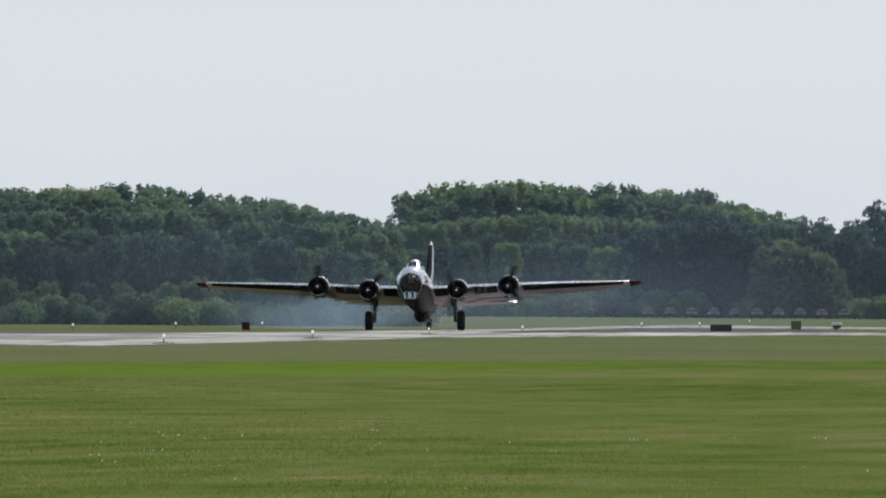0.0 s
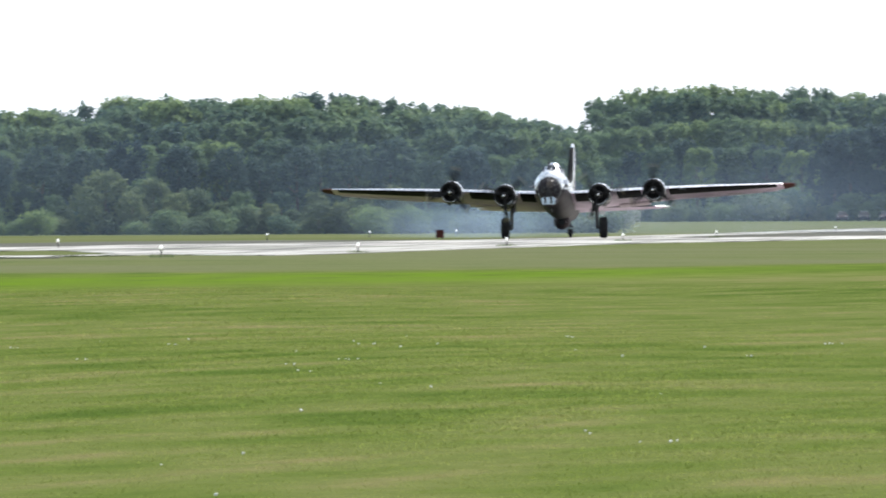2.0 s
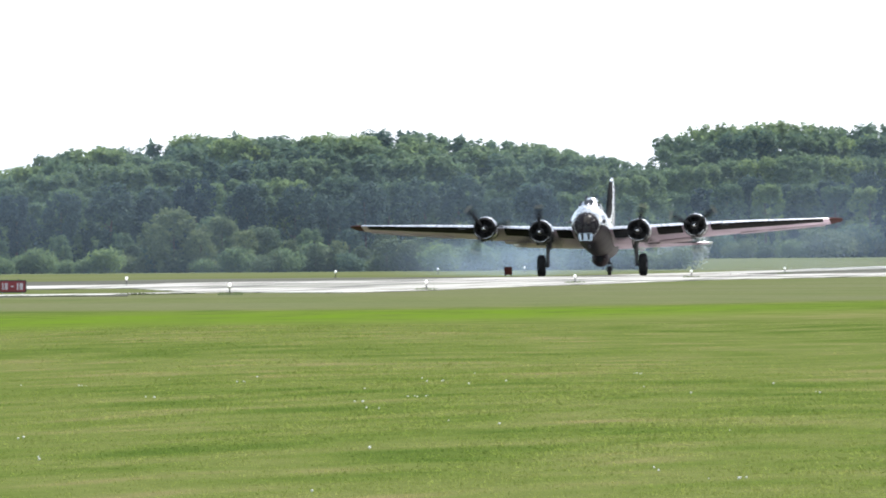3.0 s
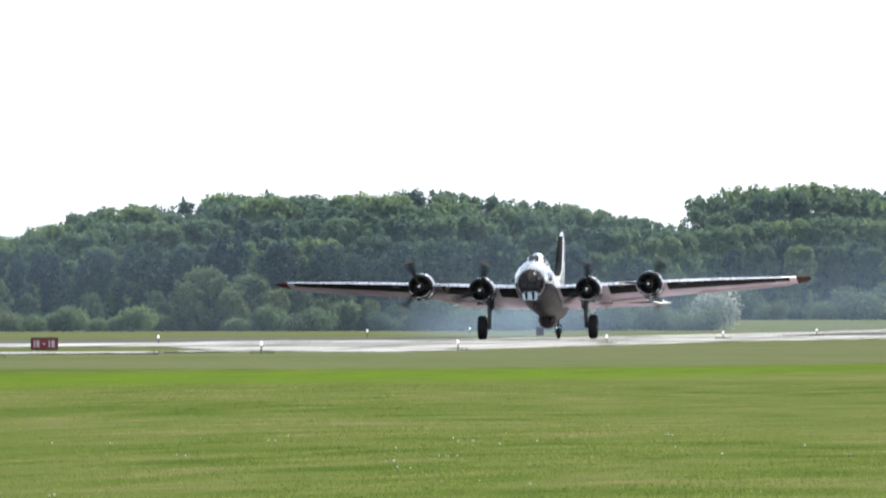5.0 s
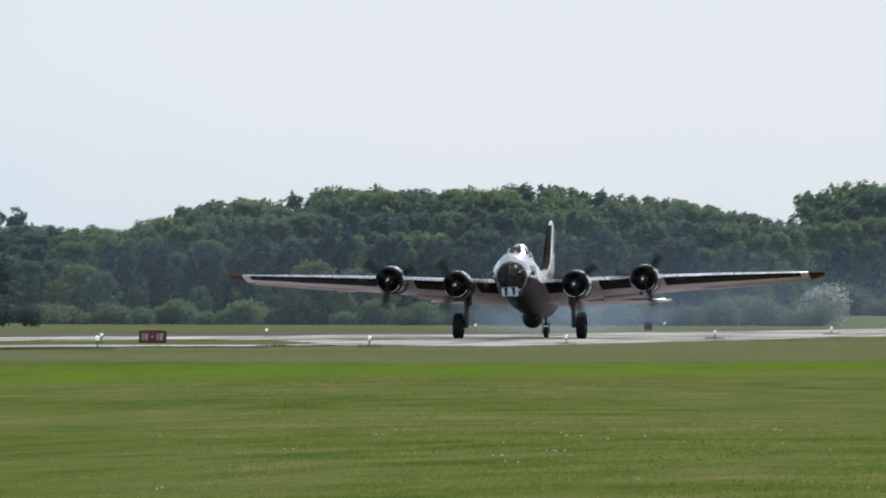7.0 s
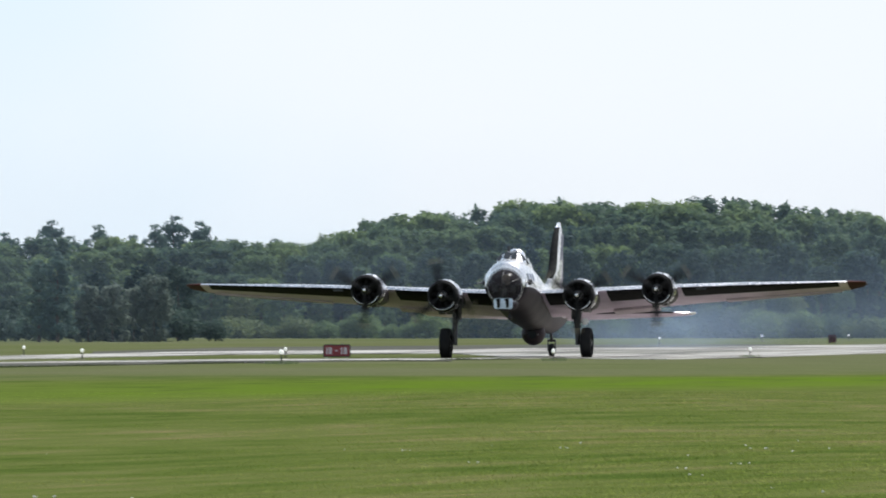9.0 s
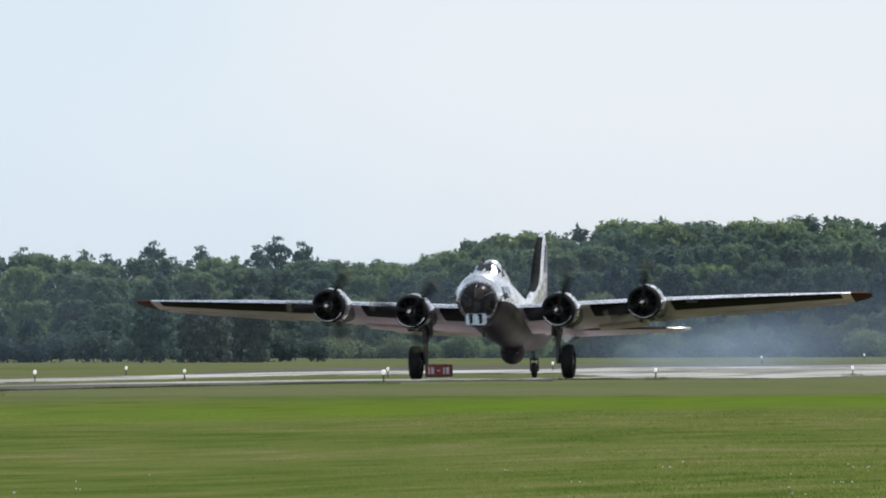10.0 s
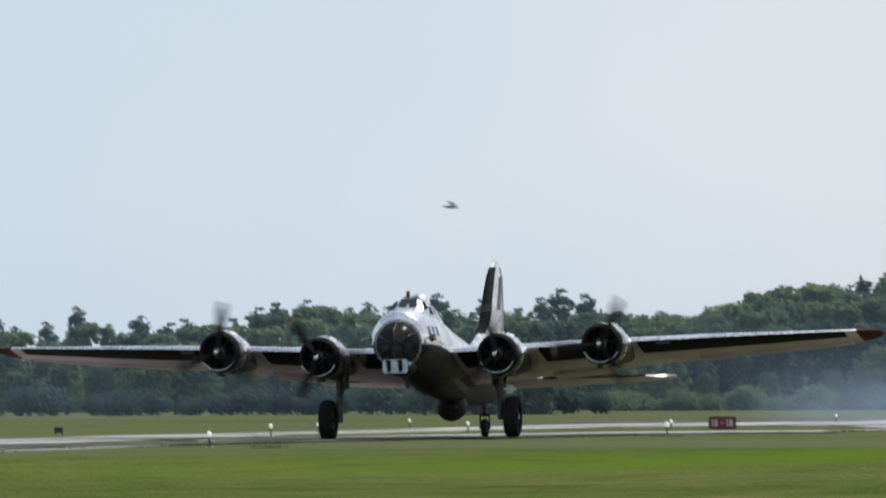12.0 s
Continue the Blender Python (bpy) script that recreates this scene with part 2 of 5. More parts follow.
ALUMINIUM = material("polished_aluminium", metal_build, 0.25, 1.0)
# Pink tint painted in for ground light reflected under wings and tailplane.
UNDERSIDE = speckled("reflection_tint_underside", (0.56, 0.44, 0.54), (0.80, 0.66, 0.79), 0.9, 0.55, 0.0, spec=0.2)
# Shade and dark reflections painted as a dark skin on the lower parts.
BELLY = speckled("shade_dark_belly", (0.012, 0.009, 0.014), (0.055, 0.042, 0.046), 1.1, 0.5, 0.15, spec=0.2)
TIP_RED = speckled("faded_red_tip", (0.045, 0.014, 0.013), (0.085, 0.027, 0.022), 3, 0.7, spec=0.08)
MAROON = speckled("dark_red_sign", (0.17, 0.018, 0.028), (0.26, 0.03, 0.04), 5, 0.5)
TIP = speckled("worn_yellow_tip", (0.10, 0.088, 0.06), (0.18, 0.155, 0.09), 5, 0.6)
MATT_BLACK = speckled("matt_black_boot", (0.008, 0.008, 0.009), (0.022, 0.022, 0.022), 4, 0.85, spec=0.1)
RUBBER = speckled("black_rubber", (0.006, 0.006, 0.007), (0.018, 0.018, 0.018), 4, 0.75, bump=0.2, spec=0.2)
# Shade painted as a dark tone on the cowl's lower sides.
COWL_DARK = speckled("shade_dark_cowl", (0.02, 0.02, 0.03), (0.06, 0.055, 0.085), 2, 0.35, 0.4)
DARK_STEEL = speckled("dark_steel", (0.03, 0.03, 0.032), (0.09, 0.09, 0.09), 6, 0.4, 0.6)
BLACK = speckled("black_paint", (0.012, 0.012, 0.013), (0.03, 0.03, 0.032), 5, 0.45)
STEEL = speckled("bright_steel", (0.5, 0.5, 0.5), (0.75, 0.75, 0.75), 8, 0.25, 1.0)
WHITE = speckled("white_paint", (0.70, 0.70, 0.68), (0.84, 0.84, 0.83), 3, 0.45)
DULL = speckled("dull_grey_fabric", (0.16, 0.15, 0.18), (0.26, 0.245, 0.28), 3, 0.6)
CAR_DARK = speckled("dusty_dark_car_paint", (0.018, 0.014, 0.015), (0.05, 0.030, 0.030), 2, 0.75, spec=0.08)
FIGURE = speckled("faded_white_figures", (0.42, 0.38, 0.42), (0.55, 0.5, 0.54), 8, 0.6)
PALE_BLUE = speckled("pale_blue_paint", (0.44, 0.56, 0.68), (0.62, 0.72, 0.80), 3, 0.45)
NAVY = speckled("navy_paint", (0.02, 0.022, 0.05), (0.045, 0.05, 0.10), 5, 0.4)
BROWN = speckled("weathered_brown_board", (0.13, 0.10, 0.075), (0.22, 0.18, 0.14), 3, 0.8)


def glass_build(add, link, bsdf, n):
    bsdf.inputs["Base Color"].default_value = (0.03, 0.035, 0.04, 1)
    bsdf.inputs["Coat Weight"].default_value = 0.15
    w = add("TexNoise", Scale=3.0)
    a = add("MapRange")
    a.inputs[3].default_value, a.inputs[4].default_value = 0.10, 0.24
    link(w.outputs[0], a.inputs[0]), link(a.outputs[0], bsdf.inputs["Roughness"])


GLAZING = material("dark_tinted_glazing", glass_build, 0.08)


def plexi_build(add, link, bsdf, n):
    """Old clear plexiglass: mostly see-through, a dull brownish tint and a soft gloss."""
    bsdf.inputs["Base Color"].default_value = (0.035, 0.033, 0.036, 1)
    bsdf.inputs["Specular IOR Level"].default_value = 0.06
    w = add("TexNoise", Scale=3.5)
    a, b = add("MapRange"), add("MapRange")
    a.inputs[3].default_value, a.inputs[4].default_value = 0.16, 0.34
    b.inputs[1].default_value, b.inputs[2].default_value, b.inputs[3].default_value, b.inputs[4].default_value = 0.35, 0.65, 0.25, 0.6
    tc = add("TexCoord")
    link(tc.outputs["Object"], w.inputs["Vector"])
    link(w.outputs[0], a.inputs[0]), link(a.outputs[0], bsdf.inputs["Roughness"])
    link(w.outputs[0], b.inputs[0]), link(b.outputs[0], bsdf.inputs["Alpha"])


PLEXI = material("clear_plexiglass", plexi_build, 0.1)


def glow_build(colour, strength):
    def build(add, link, bsdf, n):
        bsdf.inputs["Base Color"].default_value = (*colour, 1)
        bsdf.inputs["Emission Color"].default_value = (*colour, 1)
        bsdf.inputs["Emission Strength"].default_value = strength
    return build


# Slight glow added so the globes look sunlit white.
GLOBE = material("glow_opal_glass", glow_build((0.9, 0.9, 0.86), 0.45))
PETAL = speckled("pale_petals", (0.55, 0.55, 0.5), (0.75, 0.75, 0.7), 9, 0.8)


# ------------------------------------------------------------------ mesh helpers
def mesh(name, bm, mat, smooth=True):
    me = bpy.data.meshes.new(name)
    bmesh.ops.recalc_face_normals(bm, faces=bm.faces)
    bm.to_mesh(me)
    bm.free()
    for m in (mat[:2] if isinstance(mat, list) else [mat]):
        me.materials.append(m)
    if isinstance(mat, list):       # second material: lower skin with painted shade and reflections, below the tilt given third
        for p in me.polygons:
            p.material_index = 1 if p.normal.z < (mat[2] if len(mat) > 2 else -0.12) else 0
    if smooth:
        me.shade_smooth()
        me.set_sharp_from_angle(angle=radians(35))
    return me


def part(name, bm, mat, parent, label="", smooth=True):
    ob = new(name, mesh(name, bm, mat, smooth))
    ob.parent = parent
    return tagged(ob, label)


def empty(name, label, category, group="", kind=""):
    return tagged(new(name), label, category, group, kind)


def box(bm, size, at, bevel=0.0, turn=None):
    """A bevelled block of that size, centred at that point."""
    m = Matrix.Translation(at) @ (turn or Matrix()) @ Matrix.Diagonal((*size, 1))
    made = bmesh.ops.create_cube(bm, size=1, matrix=m)
    if bevel:
        edges = list({e for v in made["verts"] for e in v.link_edges})
        bmesh.ops.bevel(bm, geom=edges, offset=bevel, segments=2, affect="EDGES")
    return bm


def rod(bm, a, b, r1, r2=None, segments=12):
    """A round bar from a to b, tapered from r1 to r2."""
    a, b = Vector(a), Vector(b)
    m = Matrix.Translation((a + b) / 2) @ (b - a).to_track_quat("Z", "Y").to_matrix().to_4x4()
    bmesh.ops.create_cone(bm, cap_ends=True, segments=segments, radius1=r1, radius2=r1 if r2 is None else r2, depth=(b - a).length, matrix=m)
    return bm


def ball(bm, at, r, u=20, v=12):
    bmesh.ops.create_uvsphere(bm, u_segments=u, v_segments=v, radius=1, matrix=Matrix.Translation(at) @ Matrix.Diagonal((*r, 1)) if isinstance(r, tuple) else Matrix.Translation(at) @ Matrix.Scale(r, 4))
    return bm


def loft(bm, rings, caps=True):
    """Skin over rings of equally many points."""
    rows = [[bm.verts.new(p) for p in ring] for ring in rings]
    n = len(rows[0])
    for a, b in zip(rows, rows[1:]):
        for i in range(n):
            bm.faces.new((a[i], a[(i + 1) % n], b[(i + 1) % n], b[i]))
    if caps:
        bm.faces.new(rows[0][::-1]), bm.faces.new(rows[-1])
    return bm


def oval(y, zc, rx, rz, n=28, x=0.0):
    return [(x + rx * math.cos(2 * math.pi * i / n), y, zc + rz * math.sin(2 * math.pi * i / n)) for i in range(n)]


def spun(bm, profile, axis_at=(0, 0, 0), n=28):
    """A body turned about the Y axis from (y, radius) pairs."""
    return loft(bm, [oval(axis_at[1] + y, axis_at[2], r, r, n, axis_at[0]) for y, r in profile])


def smoothstep(a, b, x):
    t = min(max((x - a) / (b - a), 0), 1)
    return t * t * (3 - 2 * t)


# ------------------------------------------------------------------ ground
def ground_z(x, y):
    """The field is nearly flat: faint swells, one shallow dip across the runway, a rise towards the far wood, a low rise of the near verge."""
    dip = -0.16 * math.exp(-((y - 430) / (62 if y < 430 else 85)) ** 2)
    verge = 0.12 * smoothstep(-62, -57.5, x) * (1 - smoothstep(-50, -25, x)) * (1 - smoothstep(325, 385, y)) * smoothstep(130, 220, y)
    swell = 0.045 * (math.sin(x * .31 + y * .055) + math.sin(x * .19 - y * .041 + 1.3)) * smoothstep(40, 70, y) * (1 - smoothstep(190, 235, y))
    rise = 0.5 * smoothstep(900, 1190, y)
    return dip + verge + swell + rise


def build_ground():
    xs = [-6000, -2500, -1000, -500, -300] + list(range(-220, 20, 3)) + list(range(20, 140, 20)) + [200, 400, 900, 2500, 6000]
    ys = [-6000, -1500, -300, -60, 0] + list(range(20, 240, 5)) + list(range(240, 900, 10)) + [950, 1000, 1050, 1100, 1150, 1200, 1400, 2000, 3500, 7000]
    bm = bmesh.new()
    grid = [[bm.verts.new((x, y, ground_z(x, y))) for x in xs] for y in ys]
    for a, b in zip(grid, grid[1:]):
        for i in range(len(xs) - 1):
            bm.faces.new((a[i], a[i + 1], b[i + 1], b[i]))
    return tagged(new("ground", mesh("ground", bm, GRASS)), "flat mown green airfield grass with drier patches", "ground", kind="structure")


build_ground()


def strip(name, near, far, mat, label, lift=0.03):
    """A strip of pavement between two edge lines on the plan, following the ground."""
    bm = bmesh.new()
    rows = []
    steps = 60
    for k in range(steps + 1):
        t = k / steps
        pts = []
        for line in (near, far):
            s = t * (len(line) - 1)
            i = min(int(s), len(line) - 2)
            a, b = Vector(line[i]), Vector(line[i + 1])
            pts.append(a.lerp(b, s - i))
        row = []
        for j in range(9):
            p = pts[0].lerp(pts[1], j / 8)
            row.append(bm.verts.new((p.x, p.y, ground_z(p.x, p.y) + lift)))
        rows.append(row)
    for a, b in zip(rows, rows[1:]):
        for i in range(8):
            bm.faces.new((a[i], a[i + 1], b[i + 1], b[i]))
    ex = bmesh.ops.extrude_face_region(bm, geom=bm.faces[:])
    for v in ex["geom"]:
        if isinstance(v, bmesh.types.BMVert):
            v.co.z -= 0.25
    return tagged(new(name, mesh(name, bm, mat)), label, name.split("_")[0], kind="structure")

# pavements: near edge and far edge on the plan
strip("runway", [(-72.9, 273.5), (-73.1, 284.8), (-76.3, 321.1), (-81.0, 365.1), (-86.7, 427.3), (-85.8, 456.0), (-76.6, 468.8), (-67.8, 431.7)],
      [(-83.7, 314.0), (-83.7, 326.4), (-88.3, 371.6), (-93.8, 422.7), (-94.1, 463.6), (-92.3, 490.4), (-82.8, 507.3), (-82.0, 521.6)],
      CONCRETE, "pale concrete runway lane with joints and worn edges", 0.030)
strip("runway", [(-64.1, 408.0), (-63.6, 417.2), (-55.9, 400.1), (-55.6, 419.3), (-56.1, 454.6), (-54.4, 476.9), (-53.0, 500.2), (-51.4, 524.5)],
      [(-82.0, 521.6), (-80.6, 528.9), (-76.2, 545.7), (-73.6, 555.1), (-71.1, 576.6), (-68.6, 601.1), (-68.2, 644.4), (-67.4, 686.7)],
      CONCRETE, "pale concrete runway crossing, worn and stained", 0.030)
strip("taxiway", [(-60.4, 616.0), (-61.1, 662.2), (-62.3, 735.4), (-61.6, 815.7), (-46.1, 803.7), (-35.1, 804.2)],
      [(-67.4, 686.7), (-67.8, 734.9), (-70.2, 828.0), (-71.5, 946.3), (-50.7, 884.5), (-37.9, 870.2)],
      CONCRETE, "pale concrete taxiway running off beyond the runway", 0.030)
strip("taxiway", [(-51.4, 524.5), (-49.1, 531.7), (-42.9, 568.4), (-33.9, 591.0), (-26.1, 598.4)],
      [(-60.4, 616.0), (-55.6, 602.4), (-48.8, 646.2), (-38.1, 663.9), (-29.0, 664.4)],
      CONCRETE, "pale concrete taxiway beside the grass field", 0.030)
strip("road", [(-59.1, 602.1), (-55.6, 602.4), (-48.8, 646.2), (-39.1, 680.9)],
      [(-61.8, 630.0), (-61.1, 662.2), (-61.6, 815.7), (-43.5, 757.8)],
      ASPHALT, "dark worn asphalt between two pale taxiways", 0.020)
strip("runway", [(-71.4, 304.7), (-71.5, 322.2), (-69.6, 343.0), (-68.6, 364.6), (-63.2, 386.9), (-64.1, 408.0)],
      [(-72.8, 310.6), (-74.1, 333.9), (-73.6, 362.6), (-74.1, 394.1), (-67.4, 412.5), (-67.8, 431.7)],
      CONCRETE, "narrow pale concrete edge of the runway", 0.030)
strip("runway", [(-67.2, 252.2), (-67.6, 263.5), (-67.1, 286.2), (-66.3, 298.7), (-66.1, 314.1), (-64.7, 344.0), (-54.2, 331.6)],
      [(-72.9, 273.5), (-73.1, 284.8), (-71.4, 304.7), (-71.5, 322.2), (-71.1, 337.6), (-68.6, 364.6), (-63.2, 386.9)],
      ASPHALT, "dark asphalt runway shoulder with tyre marks", 0.025)
strip("pavement", [(-64.9, 243.5), (-65.1, 253.8), (-66.7, 284.3)],
      [(-67.2, 252.2), (-67.6, 263.5), (-67.1, 286.2)],
      CONCRETE, "thin pale concrete edge strip of the runway", 0.030)

FAR_EDGE = [(-94.1, 463.6), (-92.3, 490.4), (-82.8, 507.3), (-82.0, 521.6), (-76.2, 545.7), (-71.1, 576.6)]
strip("shoulder", FAR_EDGE, [(x * k, y * k) for (x, y), k in zip(FAR_EDGE, (1.05, 1.09, 1.12, 1.12, 1.09, 1.02))],
      ASPHALT, "dark worn asphalt strip beyond the far edge of the runway", 0.020)


# ------------------------------------------------------------------ trees
def leaf_mesh(name, clumps, count, size, seed, mat, flat=0.5):
    """Many small leaf sprays strewn through uneven clumps, each a small leaf of its own."""
    rng = np.random.default_rng(seed)
    c = np.array([k[:3] for k in clumps])
    r = np.array([k[3:6] for k in clumps])
    w = (r[:, 0] * r[:, 2]) ** 1.0
    pick = rng.choice(len(c), count, p=w / w.sum())
    d = rng.normal(size=(count, 3))
    d /= np.linalg.norm(d, axis=1)[:, None]
    at = c[pick] + d * r[pick] * (rng.random(count) ** 0.45 * 1.15)[:, None]
    n = 0.5 * d + rng.normal(scale=0.6, size=(count, 3)) + np.array([0, 0, flat])
    n /= np.linalg.norm(n, axis=1)[:, None]
    a = np.cross(n, rng.normal(size=(count, 3)))
    a /= np.linalg.norm(a, axis=1)[:, None]
    b = np.cross(n, a)
    s = size * (0.55 + 0.9 * rng.random(count))[:, None]
    v = np.empty((count, 3, 3))
    v[:, 0], v[:, 1], v[:, 2] = at - a * s * 0.6, at - b * s * 0.55 - n * s * 0.15, at + a * s * 0.5 + b * s * 0.5
    me = bpy.data.meshes.new(name)
    me.from_pydata(v.reshape(-1, 3).tolist(), [], np.arange(count * 3).reshape(-1, 3).tolist())
    me.materials.append(mat)
    return me


def trunk_mesh(name, height, r, limbs, seed):
    rng = random.Random(seed)
    bm = bmesh.new()
    top = Vector((rng.uniform(-.2, .2), rng.uniform(-.2, .2), height))
    mid = Vector((rng.uniform(-.15, .15), rng.uniform(-.15, .15), height * .5))
    rod(bm, (0, 0, -0.2), mid, r, r * .72, 9), rod(bm, mid, top, r * .72, r * .25, 9)
    for k in range(limbs):
        z = height * rng.uniform(.25, .8)
        a = rng.uniform(0, 6.28)
        l = rng.uniform(.8, 1.9)
        rod(bm, (0, 0, z), (math.cos(a) * l, math.sin(a) * l, z + l * .8), r * .35, r * .1, 6)
    return mesh(name, bm, BARK)


def broadleaf(seed, height, spread, mat, leaves=6500, size=0.34, low=0.03):
    """A deciduous tree of that height: trunk, limbs and a crown of rounded clumps."""
    rng = random.Random(seed)
    clumps = []
    for k in range(120):
        z = height * (low + (0.95 - low) * rng.random() ** 0.8)
        f = (z / height - low) / (1 - low)
        reach = spread * (0.95 * math.sin(math.pi * min(0.22 + 0.70 * f, 1)) ** 0.6)
        a, q = rng.uniform(0, 6.283), rng.random() ** 0.4 * 0.9
        s = spread * rng.uniform(0.07, 0.22)
        clumps.append((math.cos(a) * reach * q, math.sin(a) * reach * q, min(z, height - s * 1.5), s * .85, s * .85, s * rng.uniform(.7, 1.6)))
    root = empty("tree", "", "tree")
    t, c = new("trunk", trunk_mesh("trunk", height * .75, 0.035 * height * .5, 5, seed)), new("crown", leaf_mesh("crown", clumps, leaves, size, seed, mat))
    t.parent = c.parent = root
    return root


def pine(seed, height, spread, leaves=5200):
    """A ragged pine: tiers of drooping boughs that thin out upwards."""
    rng = random.Random(seed)
    clumps = []
    tiers = 17
    for t in range(tiers):
        f = (t + rng.uniform(-.25, .25)) / tiers
        z = height * (0.10 + 0.84 * f)
        reach = spread * (1 - f * .95) ** 0.5 * rng.uniform(.55, 1.15)
        for k in range(rng.choice((5, 6, 7))):
            a, q = rng.uniform(0, 6.283), rng.uniform(.25, 1.0) * reach
            s = spread * .21 * (1 - f * .35)
            clumps.append((math.cos(a) * q, math.sin(a) * q, z + .25 * q + rng.uniform(-.2, .2), s * 1.15, s * 1.15, s * .8))
    for f in (0.88, 0.93, 0.97):
        clumps.append((rng.uniform(-.4, .4), rng.uniform(-.4, .4), height * f, .6, .6, .3))
    root = empty("pine_tree", "", "tree")
    t, c = new("trunk", trunk_mesh("trunk", height * .97, 0.018 * height, 6, seed)), new("crown", leaf_mesh("crown", clumps, leaves, 0.3, seed, LEAF_C, 0.1))
    t.parent = c.parent = root
    return root


def shrub(seed, height, spread, mat, leaves=2200):
    rng = random.Random(seed)
    clumps = []
    for k in range(10):
        a, q = rng.uniform(0, 6.283), math.sqrt(rng.random()) * spread * .8
        s = rng.uniform(.28, .5) * height
        clumps.append((math.cos(a) * q, math.sin(a) * q, rng.uniform(.25, .75) * height, s * 1.2, s * 1.2, s))
    root = empty("shrub", "", "shrub")
    t, c = new("stem", trunk_mesh("stem", height * .6, 0.05, 5, seed)), new("foliage", leaf_mesh("foliage", clumps, leaves, 0.24, seed, mat))
    t.parent = c.parent = root
    return root


def plan(u, d):
    """A place d metres off, at the bearing u degrees from the runway's direction."""
    return d * math.sin(radians(u)), d * math.cos(radians(u))


def profile(pairs, u):
    for (a, h), (b, k) in zip(pairs, pairs[1:]):
        if a <= u <= b:
            return h + (k - h) * (u - a) / (b - a)
    return pairs[0][1] if u < pairs[0][0] else pairs[-1][1]


def plant(kinds, base, pairs, start, end, step, depth, rng, label, group, jitter=0.12, drop=0.0, wide=1.0):
    """A stand of trees between two bearings; pairs give the height of its skyline by bearing."""
    u = start
    while u < end:
        src, h0 = rng.choice(kinds)
        d = base + rng.uniform(0, depth)
        h = profile(pairs, u) * (d / base) * rng.uniform(1 - jitter, 1 + jitter * .25) * (1 - drop)
        x, y = plan(u, d)
        s = h / h0
        m = pose(x, y, ground_z(x, y) - .05, 0, 0, rng.uniform(0, 360)) @ Matrix.Diagonal((s * wide * rng.uniform(.9, 1.15), s * wide * rng.uniform(.9, 1.15), s, 1))
        ob = copy_thing(src, Matrix())
        ob.matrix_basis = m
        tagged(ob, label, group=group)
        u += step * rng.uniform(.7, 1.3)


def woods():
    rng = random.Random(11)
    oaks = [(broadleaf(s, 12, 3.6, LEAF_A if s % 2 else LEAF_B), 12) for s in range(5)]
    bushy = [(broadleaf(s + 20, 7, 2.7, LEAF_D if s % 2 else LEAF_A, 4200, 0.30, 0.0), 7) for s in range(3)]
    pines = [(pine(s + 40, 12, 3.0), 12) for s in range(4)]
    dark = [(broadleaf(s + 30, 12, 3.8, LEAF_N), 12) for s in range(3)]
    light = [(broadleaf(s + 70, 7, 2.8, LEAF_D, 4200, 0.30, 0.0), 7) for s in range(2)]
    low_dark = [(shrub(s + 80, 2.4, 1.9, LEAF_N), 2.4) for s in range(2)]
    low = [(shrub(s + 60, 2.4, 1.6, LEAF_D if s % 2 else LEAF_B), 2.4) for s in range(3)]
    # the main wood: skyline heights by bearing
    wood = [(-10.4, 9.0), (-10.0, 9.5), (-9.75, 11.1), (-9.5, 12.2), (-9.1, 12.1), (-8.75, 12.7), (-8.4, 13.2), (-8.0, 13.1), (-7.5, 12.9), (-7.1, 12.1), (-6.7, 11.7), (-6.35, 10.7), (-6.1, 9.7), (-6.0, 7.9)]
    deep = "leafy green broadleaf tree in the wood behind the runway"
    for base, depth, step, drop in ((872, 14, .21, 0), (852, 12, .22, .06), (836, 10, .24, .16), (822, 8, .26, .34)):
        plant(oaks, base, [(a, h * base / 845) for a, h in wood], -10.75, -6.02, step, depth, rng, deep, "trees of the wood", .07, drop=drop, wide=1.2)
    plant(bushy, 806, [(-11, 4.6), (-9, 5.2), (-8, 4.0), (-6, 4.6)], -10.3, -6.0, .3, 10, rng, "bushy green tree at the edge of the wood", "trees at the edge of the wood", .35)
    plant(low, 792, [(-11, 1.8), (-6, 2.4)], -10.6, -5.9, .13, 10, rng, "low light green shrub at the edge of the grass", "shrubs along the wood", .4)
    # the farther wood across the gap
    east = [(-6.2, 10.3), (-6.1, 15.0), (-5.9, 17.7), (-5.5, 19.4), (-5.2, 19.0), (-4.8, 18.6), (-4.3, 18.1), (-4.05, 16.7), (-3.8, 15.6), (-3.55, 12.5), (-3.4, 11.3)]
    for base, depth, step, drop in ((1330, 25, .19, 0), (1300, 20, .19, .08), (1275, 15, .21, .25), (1255, 10, .23, .45)):
        plant(oaks, base, [(a, h * base / 1280) for a, h in east], -6.14, -3.45, step, depth, rng, deep, "trees of the far wood", .05, drop=drop, wide=1.1)
    # dark crowns among the leafy front of the wood, and light bushes before it
    plant(dark, 816, [(-10.4, 7.5), (-9.5, 9.0), (-8.4, 8.0), (-7.4, 8.5), (-6.2, 6.0)], -10.2, -6.1, .27, 6, rng, "leafy tree in shade-dark green in the front of the wood", "dark trees of the wood", .25)
    plant(light, 798, [(-9.3, 3.0), (-9.0, 5.6), (-8.5, 4.4), (-8.3, 3.4), (-7.8, 2.6), (-7.5, 4.0), (-7.15, 3.6)], -9.25, -7.1, .13, 6, rng, "light green bushy tree before the dark wood", "light trees before the wood", .35)
